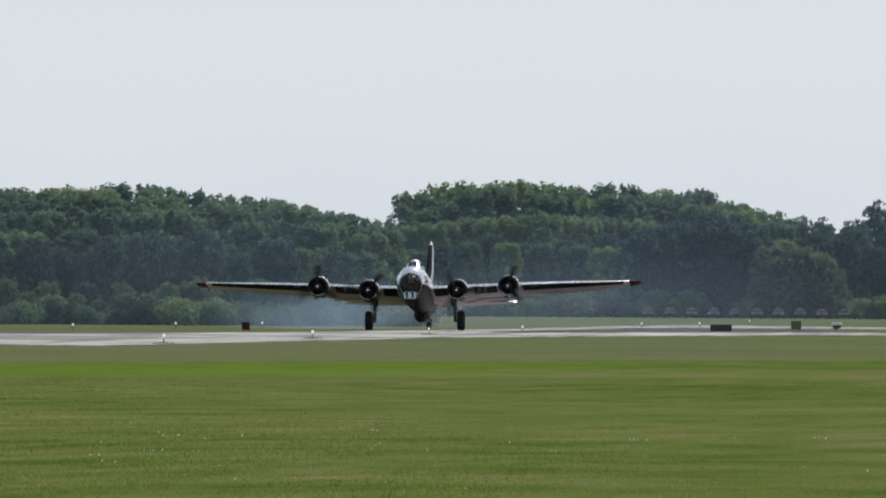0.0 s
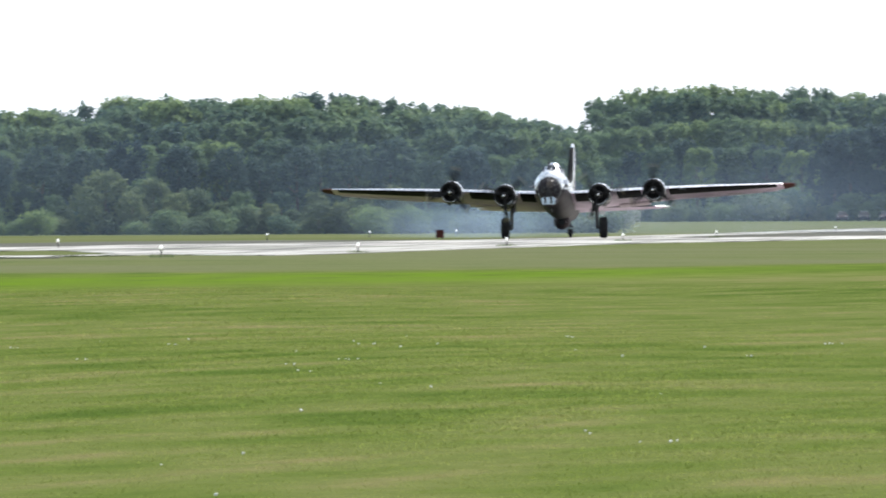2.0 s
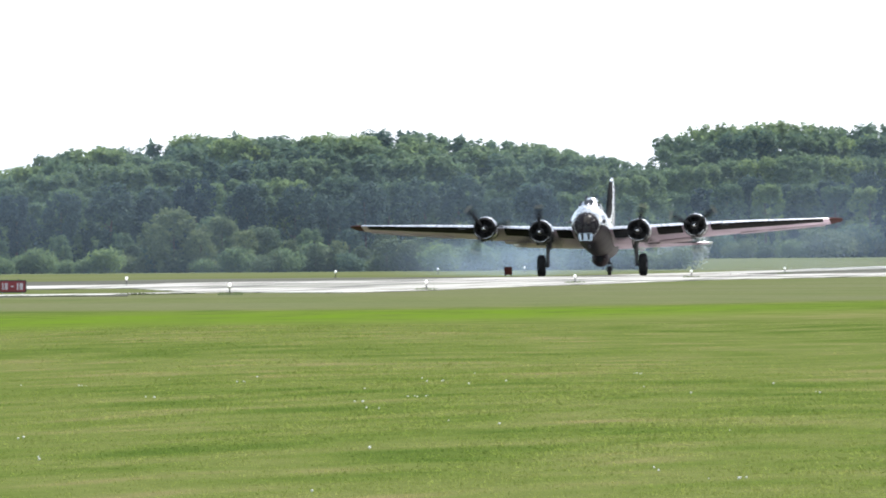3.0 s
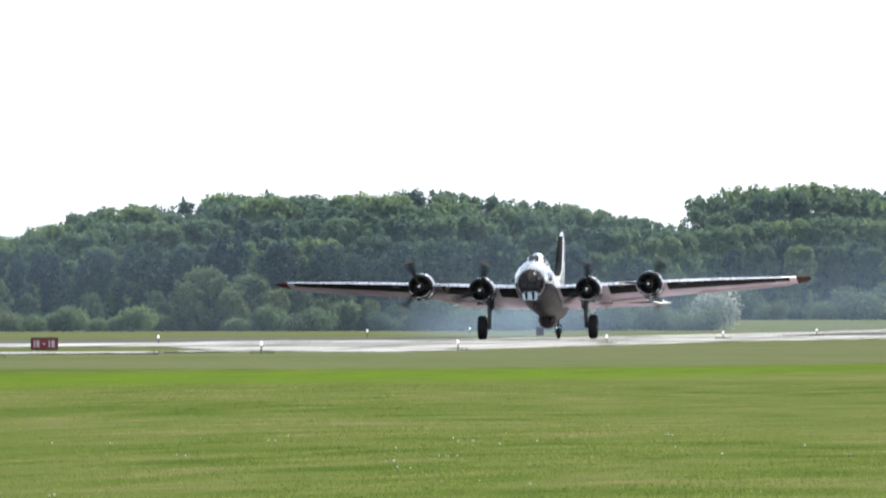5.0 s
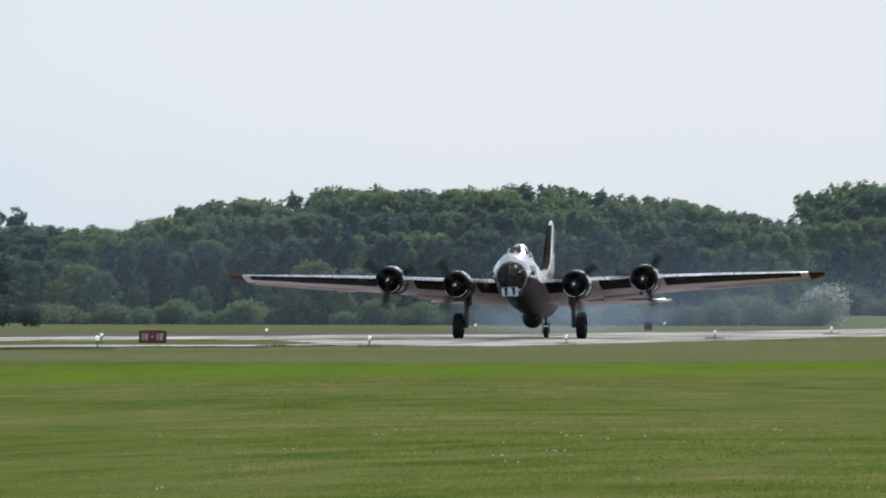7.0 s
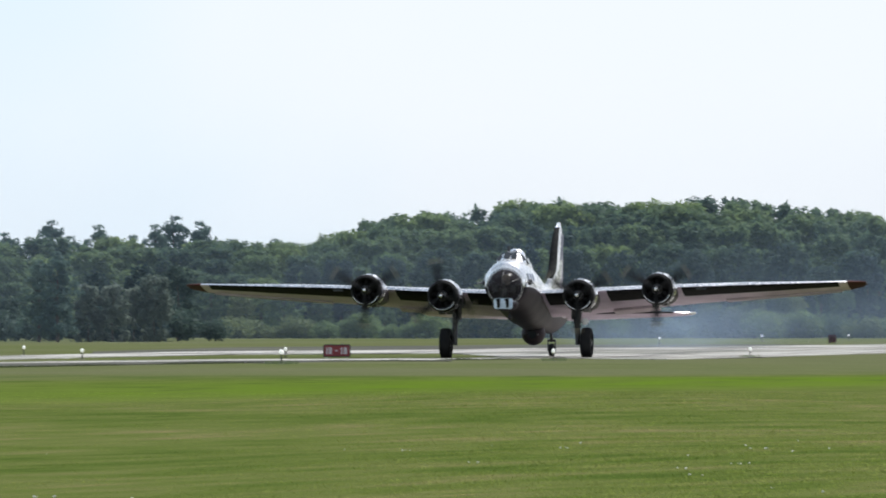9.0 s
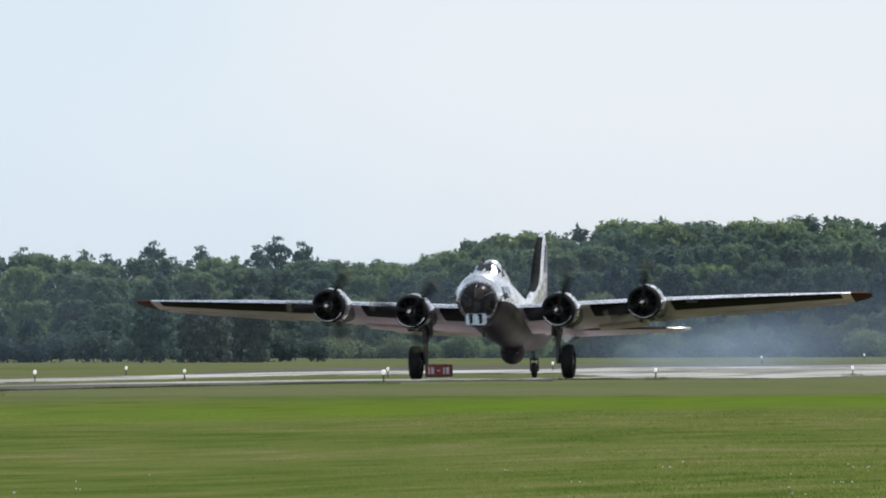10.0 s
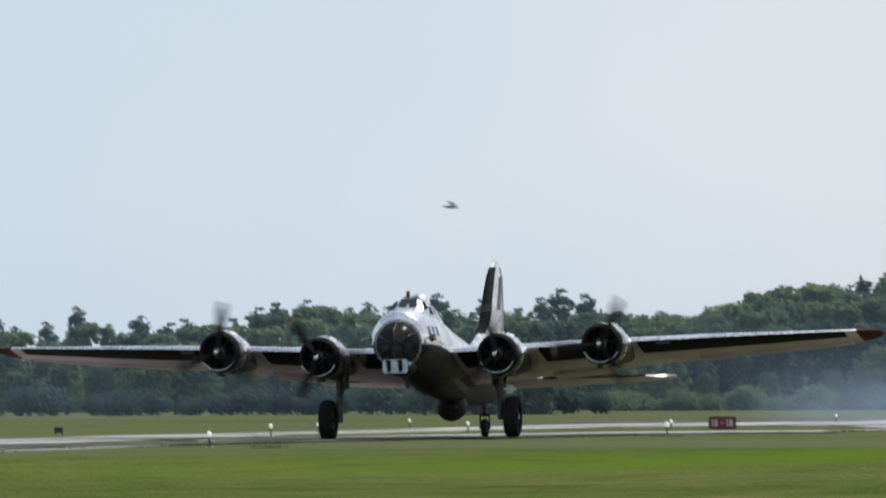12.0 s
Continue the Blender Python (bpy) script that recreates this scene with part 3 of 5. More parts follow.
    plant(dark, 1246, [(-4.65, 9), (-4.4, 13.2), (-4.15, 14.6), (-3.95, 14.4), (-3.75, 11)], -4.55, -3.74, .13, 5, rng, "dark green round-topped tree before the far wood", "dark trees of the far wood", .08, wide=1.2)
    plant(dark, 1262, [(-5.8, 9), (-5.4, 11.5), (-5.0, 12.5), (-4.6, 11)], -5.75, -4.6, .23, 5, rng, "dark green round-topped tree before the far wood", "dark trees of the far wood", .2)
    plant(light, 1238, [(-3.75, 9.5), (-3.6, 10.8), (-3.45, 9.0), (-3.3, 6.0)], -3.72, -3.3, .1, 4, rng, "light green leafy tree before the far pines", "light trees of the far wood", .12)
    plant(light, 1190, [(-4, 2.3), (-2.4, 2.6)], -3.92, -3.85, .1, 2, rng, "light green bush before the parked cars", "bushes before the cars", .1)
    plant(light, 1190, [(-4, 2.3), (-2.4, 2.6)], -3.18, -3.0, .07, 2, rng, "light green bush before the parked cars", "bushes before the cars", .1)
    plant(low, 1240, [(-6.3, 4.0), (-2, 3.2)], -6.4, -2.2, .13, 8, rng, "low green shrub below the far wood", "shrubs along the far wood", .5)
    plant(pines, 1290, [(-3.6, 13.8), (-3.3, 15.4), (-2.9, 16.6), (-2.4, 16.8)], -3.55, -2.2, .09, 25, rng, "dark ragged pine at the end of the wood", "far pines", .2)
    plant(dark, 1320, [(-3.6, 12.0), (-3.3, 14.0), (-2.4, 15.0)], -3.6, -2.2, .16, 20, rng, deep, "trees of the far wood", .2)
    plant(dark, 1270, [(-3.6, 9.5), (-3.2, 12), (-2.4, 13)], -3.6, -2.2, .16, 12, rng, deep, "trees of the far wood", .3)
    # pines and low woods beyond the other end of the runway
    west = [(-15.3, 8.7), (-14.35, 8.6), (-14.2, 8.3), (-14.0, 8.8), (-13.9, 10.6), (-13.75, 7.4), (-13.55, 8.5), (-13.25, 9.9), (-13.0, 8.8), (-12.85, 10.4), (-12.3, 11.0), (-11.9, 10.4),
            (-11.4, 10.5), (-11.0, 11.0), (-10.7, 10.6), (-10.5, 9.5), (-10.3, 9.6), (-10.05, 9.2), (-9.7, 10.2)]
    plant(pines, 900, [(a, h * 1.04) for a, h in west], -15.3, -9.7, .15, 30, rng, "dark ragged pine standing above the wood", "pines of the wood", .14)
    plant(oaks, 880, [(a, h * .90) for a, h in west], -15.3, -9.7, .25, 16, rng, deep, "trees of the west wood", .12, wide=1.35)
    plant(oaks, 850, [(a, h * .76) for a, h in west], -15.3, -9.7, .27, 16, rng, deep, "trees of the west wood", .18, wide=1.4)
    plant(oaks, 832, [(a, h * .55) for a, h in west], -15.3, -9.7, .27, 10, rng, deep, "trees of the west wood", .25, wide=1.4)
    plant(bushy, 815, [(a, h * .38) for a, h in west], -15.3, -9.7, .3, 10, rng, "bushy green tree at the edge of the wood", "trees at the edge of the west wood", .3)
    plant(dark, 700, [(-15.3, 3.4), (-13.4, 3.8), (-12, 4.4), (-11.3, 5.6), (-10.6, 5.2), (-10.2, 3.6)], -15.3, -10.75, .26, 20, rng, "dark green bushy tree at the edge of the wood", "trees at the edge of the west wood", .3)
    plant(low_dark, 688, [(-15, 1.8), (-10, 2.2)], -15.3, -10.7, .2, 10, rng, "low dark green shrub at the edge of the grass", "shrubs along the west wood", .4)
    # a dark conifer and silvery young trees stand out before the west wood
    silver = [(broadleaf(s + 90, 7, 2.2, LEAF_S, 4200, 0.30, 0.0), 7) for s in range(2)]
    plant(silver, 672, [(-13, 5.2), (-10, 5.0)], -11.5, -11.02, .17, 6, rng, "silvery green young tree before the dark wood", "silvery trees before the wood", .2)
    plant(pines, 668, [(-13, 6.4), (-10, 6.4)], -11.8, -11.6, .14, 4, rng, "dark bushy conifer before the west wood", "conifers before the wood", .1, wide=1.25)
    # one pale shrub added in place of a pale plume beyond the runway
    pale = shrub(77, 3.2, 1.0, leafy("pale_plume_leaves", (0.22, 0.26, 0.20), (0.50, 0.52, 0.46), 0.3), 3600)
    x, y = plan(-5.9, 800)
    pale.matrix_basis = pose(x, y, -.05)
    tagged(pale, "pale shrub standing in for a pale plume before the far wood")
    for src, _ in oaks + bushy + dark + light + pines + low + low_dark + silver:
        for o in (*src.children_recursive, src):
            bpy.data.objects.remove(o)


woods()


# ------------------------------------------------------------------ the aircraft
# In its own space: ground at z = 0 under the wheels, nose towards -Y, outer propeller hubs at y = 0.
FUSELAGE = [(-2.0, 3.36, .83, .86), (-1.95, 3.40, .90, .94), (-1.8, 3.41, .95, .99), (-1.45, 3.41, 1.00, 1.04), (-0.9, 3.41, 1.06, 1.10), (0, 3.38, 1.11, 1.19), (1, 3.28, 1.14, 1.23), (2, 3.15, 1.15, 1.25), (3.5, 2.92, 1.15, 1.24), (5, 2.70, 1.15, 1.21), (8, 2.41, 1.09, 1.15),
            (11, 2.14, .94, 1.02), (14, 1.95, .72, .82), (17, 1.95, .48, .60), (19, 2.0, .32, .42), (19.7, 2.02, .2, .28)]
HUBS = ((-6.7, 0.0, 3.15), (-3.12, -0.35, 2.88), (3.12, -0.35, 2.88), (6.7, 0.0, 3.15))
WING = [(0.9, 2.15, 2.98, 5.6), (3.1, 2.35, 3.06, 5.3), (6.7, 2.8, 3.22, 4.6), (10.5, 3.3, 3.34, 3.75), (13.5, 3.75, 3.42, 3.0), (15.0, 4.15, 3.46, 2.35), (15.6, 4.6, 3.46, 1.5), (15.8, 5.0, 3.45, 0.7)]


def sit(x):
    """How far the trailing edge sits below the leading edge, for each metre of chord."""
    return 0.20 - 0.003 * abs(x)


def airfoil(x, le, z, chord, droop, thick=0.15, n=11):
    """A closed section, leading edge first along the top and back along the bottom; the trailing edge sits lower by droop."""
    pts = []
    for k in range(n):
        t = (1 - math.cos(math.pi * k / (n - 1))) / 2
        h = thick * chord * 2.6 * (0.2969 * math.sqrt(t) - 0.126 * t - 0.3516 * t * t + 0.2843 * t ** 3 - 0.1015 * t ** 4)
        pts.append((x, le + chord * t, z - droop * chord * t + h * 1.6))
    for k in range(n - 2, 0, -1):
        t = (1 - math.cos(math.pi * k / (n - 1))) / 2
        h = thick * chord * 2.6 * (0.2969 * math.sqrt(t) - 0.126 * t - 0.3516 * t * t + 0.2843 * t ** 3 - 0.1015 * t ** 4)
        pts.append((x, le + chord * t, z - droop * chord * t - h * 0.62))
    return pts


def build_wing(side, root):
    bm = loft(bmesh.new(), [airfoil(side * x, le, z, c, sit(x), .155 if x < 12 else .12) for x, le, z, c in WING])
    wing = part("wing", bm, [ALUMINIUM, UNDERSIDE], root, "polished metal wing, underside tinted pink for reflected ground light")
    # black de-icing boot round the leading edge, outboard of the engines, and a stub between engine and body
    for a, b, nm in ((7.5, 14.6, "deicing_boot"), (4.1, 5.7, "leading_edge_intake"), (1.3, 2.3, "leading_edge_panel")):
        rings = []
        for k in range(9):
            x = a + (b - a) * k / 8
            le, z, c = (profile([(w[0], w[i]) for w in WING], x) for i in (1, 2, 3))
            sec = airfoil(0, 0, 0, c, sit(x), .155 if x < 12 else .12, 15)
            nose = sec[-6:] + sec[:1]
            out = [(side * x, le - .012 + p[1], z + p[2] + (-.002 if i > 5 else -.008)) for i, p in enumerate(nose)]
            inn = [(side * x, le + .05 + p[1], z + p[2] * .8) for p in reversed(nose)]
            rings.append(out + inn)
        part(nm, loft(bmesh.new(), rings), MATT_BLACK, wing, "black rubber boot on the leading edge" if nm == "deicing_boot" else "dark intake in the leading edge")
    # aileron line and flap: a pale fabric control surface at the trailing edge
    rings = []
    for x in (9.2, 11, 13, 14.6):
        le, z, c = (profile([(w[0], w[i]) for w in WING], x) for i in (1, 2, 3))
        y0, y1 = le + c * .78, le + c * 1.0
        z0, z1 = z - sit(x) * c * .78, z - sit(x) * c
        rings.append([(side * x, y0, z0 + .05), (side * x, y1 + .03, z1 - .03), (side * x, y1 + .03, z1 - .06), (side * x, y0, z0 - .13)])
    part("aileron", loft(bmesh.new(), rings), FABRIC, wing, "pale silver aileron along the trailing edge", smooth=False)
    rings = []
    for x in (3.95, 5.0, 6.05):
        le, z, c = (profile([(w[0], w[i]) for w in WING], x) for i in (1, 2, 3))
        y0, y1, z0, z1 = le + c * .80, le + c * 1.01, z - sit(x) * c * .8, z - sit(x) * c
        rings.append([(side * x, y0, z0 + .04), (side * x, y1, z1 - .10), (side * x, y1, z1 - .15), (side * x, y0, z0 - .16)])
    part("flap", loft(bmesh.new(), rings), FABRIC, wing, "pale flap slightly lowered behind the engines", smooth=False)
    # red wing tip
    rings = [airfoil(side * x, le - .015, z, c * 1.012, sit(x), .128) for x, le, z, c in WING[5:]]
    part("wing_tip", loft(bmesh.new(), rings), TIP_RED, wing, "faded red painted wing tip")
    bm = box(bmesh.new(), (.5, .12, .09), (side * 8.4, profile([(w[0], w[1]) for w in WING], 8.4) + .02, 3.17), .03)
    part("landing_light", bm, GLAZING, wing, "glazed landing light in the leading edge")
    return wing


def build_engine(hub, root):
    x, y, z = hub
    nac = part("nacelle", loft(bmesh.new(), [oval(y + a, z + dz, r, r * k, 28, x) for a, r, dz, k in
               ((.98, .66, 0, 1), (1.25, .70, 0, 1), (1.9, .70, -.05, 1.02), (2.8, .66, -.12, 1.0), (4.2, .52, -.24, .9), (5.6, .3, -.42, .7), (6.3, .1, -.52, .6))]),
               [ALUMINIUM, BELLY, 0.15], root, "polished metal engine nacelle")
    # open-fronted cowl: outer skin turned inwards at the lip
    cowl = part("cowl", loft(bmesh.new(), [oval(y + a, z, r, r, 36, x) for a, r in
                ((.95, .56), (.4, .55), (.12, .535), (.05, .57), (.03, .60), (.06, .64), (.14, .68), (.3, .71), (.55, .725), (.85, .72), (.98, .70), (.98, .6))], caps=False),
                [ALUMINIUM, COWL_DARK, 0.45], nac, "round engine cowl, polished on top, darkened below to imitate shade")
    part("cowl_lip", loft(bmesh.new(), [oval(y + a, z, r, r, 36, x) for a, r in ((.13, .525), (.03, .56), (.012, .60), (.045, .652), (.13, .69), (.3, .722), (.36, .728), (.36, .715), (.13, .67), (.05, .6), (.13, .525))], caps=False), MATT_BLACK, cowl, "black cowl lip with a bright lower arc")
    for k in range(14):
        a0 = 2 * math.pi * k / 14
        bm = bmesh.new()
        m = Matrix.Translation((x, y, z)) @ Matrix.Rotation(a0, 4, "Y")
        box(bm, (.27, .24, .014), (0, 1.08, .735), .004, Matrix.Rotation(radians(12), 4, "X"))
        bmesh.ops.transform(bm, matrix=m, verts=bm.verts)
        part("cowl_flap", bm, ALUMINIUM, cowl)
    part("firewall", spun(bmesh.new(), [(.5, .545), (.54, .545)], (x, y, z)), MATT_BLACK, nac, "black engine bay")
    part("cowl_liner", loft(bmesh.new(), [oval(y + a, z, r, r, 36, x) for a, r in ((.13, .522), (.5, .535), (.5, .545), (.13, .53))], caps=False), MATT_BLACK, nac, "black inside of the cowl")
    arc = [radians(205 + 13 * k) for k in range(11)]
    bm = bmesh.new()
    for p, q in zip(arc, arc[1:]):
        rod(bm, (x + .64 * math.cos(p), y + .03, z + .64 * math.sin(p)), (x + .64 * math.cos(q), y + .03, z + .64 * math.sin(q)), .026, .026, 8)
    part("lip_edge", bm, STEEL, cowl, "bright steel arc along the bottom of the cowl lip")
    part("crankcase", spun(bmesh.new(), [(.02, .12), (.06, .2), (.2, .24), (.52, .26)], (x, y, z), 20), DARK_STEEL, nac, "grey engine crankcase")
    for k in range(9):
        a = 2 * math.pi * k / 9
        bm = bmesh.new()
        for j in range(4):
            rod(bm, (0, .33, .24 + .075 * j), (0, .33, .275 + .075 * j), .115, .115, 10)
        rod(bm, (0, .33, .2), (0, .33, .53), .085, .07, 8)
        bmesh.ops.transform(bm, matrix=Matrix.Translation((x, y, z)) @ Matrix.Rotation(a, 4, "Y"), verts=bm.verts)
        part("cylinder", bm, MATT_BLACK, nac, "finned dark engine cylinder")
    # exhaust and turbo bulge under the nacelle
    bm = rod(bmesh.new(), (x + .28, y + 1.2, z - .66), (x + .28, y + 2.4, z - .72), .09, .08)
    ball(bm, (x + .28, y + 1.15, z - .66), .1, 12, 8)
    part("exhaust_pipe", bm, DARK_STEEL, nac, "sooty dark exhaust pipe")
    bm = rod(bmesh.new(), (x - .2, y + 1.5, z - .70), (x - .2, y + 1.5, z - .84), .17, .15, 14)
    part("oil_cooler", bm, DARK_STEEL, nac)
    # propeller about its own hub
    prop = empty("propeller", "", "")
    prop.parent = root
    prop.matrix_basis = pose(x, y - .16, z)
    spun_hub = spun(bmesh.new(), [(-.26, .02), (-.24, .075), (-.12, .1), (-.02, .13), (.1, .15), (.16, .12)], n=18)
    part("hub", spun_hub, STEEL, prop, "bright steel propeller hub")
    for k in range(3):
        rings = ((.1, .12, .11, 60), (.3, .15, .10, 52), (.55, .26, .07, 42), (.9, .33, .05, 32), (1.25, .33, .035, 25), (1.5, .29, .028, 21))
        tip = ((1.5, .292, .03, 21), (1.66, .24, .022, 19), (1.74, .14, .016, 18), (1.765, .05, .01, 18))

        def blade(rows):
            out = []
            for r, c, th, tw in rows:
                s = [(c / 2 * math.cos(q), th / 2 * math.sin(q)) for q in [2 * math.pi * i / 10 for i in range(10)]]
                ca, sa = math.cos(radians(tw)), math.sin(radians(tw))
                out.append([(p * ca - t * sa, p * sa + t * ca, r) for p, t in s])
            bm = loft(bmesh.new(), out)
            bmesh.ops.transform(bm, matrix=Matrix.Rotation(2 * math.pi * k / 3, 4, "Y"), verts=bm.verts)
            return bm
        part("blade", blade(rings), MATT_BLACK, prop, "matt black propeller blade")
        part("blade_tip", blade(tip), TIP, prop, "worn dull yellow blade tip")
    return prop


def build_wheel(root, x, y, r, width, name, label):
    """Tyre and hub about the axle, to roll."""
    w = empty(name, "", "")
    w.parent = root
    w.matrix_basis = pose(x, y, r)
    prof = [(-.5, .62), (-.5, .80), (-.44, .92), (-.3, .985), (0, 1.0), (.3, .985), (.44, .92), (.5, .80), (.5, .62), (.3, .58), (-.3, .58)]
    rings = [[(a * width, b * r * math.cos(q), b * r * math.sin(q)) for a, b in prof] for q in [2 * math.pi * i / 36 for i in range(36)]]
    bm = loft(bmesh.new(), rings + [rings[0]], caps=False)
    bmesh.ops.remove_doubles(bm, verts=bm.verts, dist=1e-5)
    part("tyre", bm, RUBBER, w, label)
    bm = rod(bmesh.new(), (-width * .32, 0, 0), (width * .32, 0, 0), r * .6, r * .6, 24)
    rod(bm, (-width * .46, 0, 0), (width * .46, 0, 0), r * .2, r * .2, 16)
    for k in range(6):
        a = k * math.pi / 3
        rod(bm, (-width * .38, r * .4 * math.cos(a), r * .4 * math.sin(a)), (width * .38, r * .4 * math.cos(a), r * .4 * math.sin(a)), r * .06, r * .06, 8)
    part("wheel_disc", bm, DARK_STEEL, w, "dull grey wheel disc")
    return w


def build_aircraft():
    root = empty("airplane", "four-engined propeller bomber in polished bare metal rolling on its wheels", "airplane")
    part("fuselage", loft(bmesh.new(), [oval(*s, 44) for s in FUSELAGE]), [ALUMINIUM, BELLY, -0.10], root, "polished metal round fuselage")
    # nose glazing with its frames
    nose = [(-1.8, 3.29, .83, .81), (-2.1, 3.28, .79, .77), (-2.45, 3.27, .67, .66), (-2.72, 3.27, .48, .48), (-2.88, 3.27, .25, .26), (-2.95, 3.27, .06, .07)]
    glass = part("nose_glazing", loft(bmesh.new(), [oval(*s) for s in nose]), PLEXI, root, "clear rounded plexiglass nose, dark inside")
    for a in range(0, 360, 60):
        bm = bmesh.new()
        q = radians(a + 30)
        for s, e in zip(nose[1:], nose[2:]):
            rod(bm, ((s[2] + .008) * math.cos(q), s[0], s[1] + (s[3] + .008) * math.sin(q)), ((e[2] + .008) * math.cos(q), e[0], e[1] + (e[3] + .008) * math.sin(q)), .009, .009, 6)
        part("nose_frame", bm, DARK_STEEL, glass, "thin metal frame bar")
    part("bulkhead", spun(bmesh.new(), [(-2.05, .3), (-2.045, .765), (-2.01, .77)], (0, 0, 3.285)), BELLY, root, "dark inside of the nose")
    bm = box(bmesh.new(), (.34, .3, .42), (0, -2.25, 3.02), .05)
    rod(bm, (0, -2.3, 3.2), (0, -2.5, 3.45), .07, .05)
    part("bombsight", bm, DARK_STEEL, root, "dark sight behind the glass")
    for x in (-.42, .42):
        part("ammunition_box", box(bmesh.new(), (.24, .22, .30), (x, -2.16, 3.2), .03), DARK_STEEL, root, "dark steel box inside the nose")
    part("seat_back", box(bmesh.new(), (.4, .06, .5), (.06, -2.12, 3.60), .04), BROWN, root, "brown seat back inside the nose")
    part("nose_ring", loft(bmesh.new(), [oval(y, 3.285, a, a, 36) for y, a in ((-2.02, .83), (-1.97, .86), (-1.9, .86), (-1.9, .80), (-2.0, .80), (-2.02, .83))], caps=False), STEEL, root, "bright metal ring round the glass nose")
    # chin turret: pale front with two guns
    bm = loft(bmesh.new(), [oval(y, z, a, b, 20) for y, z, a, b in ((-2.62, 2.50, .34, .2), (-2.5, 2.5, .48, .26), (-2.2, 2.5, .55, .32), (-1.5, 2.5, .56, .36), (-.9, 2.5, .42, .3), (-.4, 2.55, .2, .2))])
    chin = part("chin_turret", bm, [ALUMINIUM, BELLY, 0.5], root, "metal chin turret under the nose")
    part("turret_front", box(bmesh.new(), (.86, .16, .48), (0, -2.62, 2.51), .05), PALE_BLUE, chin, "pale blue-white turret front")
    for x in (-.2, .2):
        bm = rod(bmesh.new(), (x, -3.25, 2.54), (x, -2.6, 2.54), .028, .04)
        part("gun", bm, MATT_BLACK, chin, "black gun barrel")
        bm = box(bmesh.new(), (.15, .05, .40), (x, -2.695, 2.52), .02)
        box(bm, (.2, .05, .1), (x - .03, -2.70, 2.68), .02)
        part("gun_slot", bm, MATT_BLACK, chin, "black upright gun slot")
    # cheek guns and windows
    for side in (-1, 1):
        bm = rod(bmesh.new(), (side * 1.0, -1.2, 3.5), (side * 1.32, -2.0, 3.42), .04, .025)
        ball(bm, (side * 1.0, -1.15, 3.5), .16, 12, 8)
        part("cheek_gun", bm, BLACK, root, "black gun in the nose side")
        for k, y in enumerate((-1.15, -.65, -.15)):
            bm = box(bmesh.new(), (.05, .34, .36), (side * (1.0 + .035 * k), y, 3.72), .02, Matrix.Rotation(side * radians(-17), 4, "Y"))
            part("nose_window", bm, SIDE_GLASS, root, "side window with the sky's reflection painted on")
    # cockpit roof, windscreen, top turret
    hump = [(-.5, 4.28, .3, .10), (-.05, 4.30, .6, .22), (.35, 4.30, .7, .56), (.9, 4.27, .74, .60), (2.0, 4.16, .74, .56), (3.4, 3.84, .68, .46), (5.2, 3.40, .56, .42), (7.6, 3.16, .40, .38), (9.6, 2.9, .24, .3)]
    part("cockpit_roof", loft(bmesh.new(), [oval(y, z, a, b, 24) for y, z, a, b in hump]), ALUMINIUM, root, "polished metal cockpit roof and spine")
    for x, y, z, a in ((-.47, .24, 4.60, 24), (-.16, .14, 4.715, 7), (.16, .14, 4.715, -7), (.47, .24, 4.60, -24)):
        bm = box(bmesh.new(), (.28, .42, .04), (x, y, z), .012, Matrix.Rotation(radians(-a), 4, "Z") @ Matrix.Rotation(radians(a * .9), 4, "Y") @ Matrix.Rotation(radians(40), 4, "X"))
        part("windscreen", bm, GLAZING, root, "dark cockpit windscreen pane")
    for side in (-1, 1):
        bm = box(bmesh.new(), (.03, .8, .3), (side * .71, .9, 4.45), .01, Matrix.Rotation(side * radians(-24), 4, "Y"))
        part("cockpit_window", bm, GLAZING, root, "dark cockpit side window")
    bm = ball(bmesh.new(), (0, 1.95, 4.68), (.44, .46, .36), 20, 10)
    rod(bm, (0, 1.95, 4.4), (0, 1.95, 4.62), .5, .48, 24)
    top = part("top_turret", bm, ALUMINIUM, root, "bright metal gun turret on the cockpit roof")
    part("turret_dome", ball(bmesh.new(), (0, 1.80, 4.72), (.31, .40, .25), 16, 10), PLEXI, top, "clear turret dome")
    for x in (-.22, .22):
        part("gun", rod(bmesh.new(), (x, 1.7, 4.86), (x, .55, 4.92), .035, .022), BLACK, top, "black gun barrel")
    part("antenna_mast", rod(bmesh.new(), (.2, 3.3, 4.5), (.2, 3.5, 5.0), .03, .012, 8), BLACK, root)
    part("antenna_mast", rod(bmesh.new(), (-.28, 1.6, 4.9), (-.28, 1.65, 5.12), .07, .06, 8), BLACK, root, "short dark mast")
    # belly: ball turret, loop aerial, doors
    bm = ball(bmesh.new(), (0, 8.2, 1.15), .56, 24, 16)
    bal = part("ball_turret", bm, BELLY, root, "dark ball turret under the belly")
    part("turret_ring", rod(bmesh.new(), (0, 8.2, 1.22), (0, 8.2, 2.0), .5, .62, 24), BELLY, bal, "metal turret ring")
    part("turret_window", rod(bmesh.new(), (0, 7.62, 1.09), (0, 7.72, 1.11), .2, .22, 18), GLAZING, bal, "round turret window")
    for x in (-.3, .3):
        part("gun", rod(bmesh.new(), (x, 7.85, 1.11), (x, 7.1, 1.07), .03, .022), BLACK, bal)
    part("beacon", ball(bmesh.new(), (-.12, 7.60, 1.36), .035, 10, 6), material("red_beacon", glow_build((.8, .04, .03), .8)), bal, "glowing red beacon")
    bm = rod(bmesh.new(), (0, -.3, 2.3), (0, -.3, 1.95), .03, .03, 8)
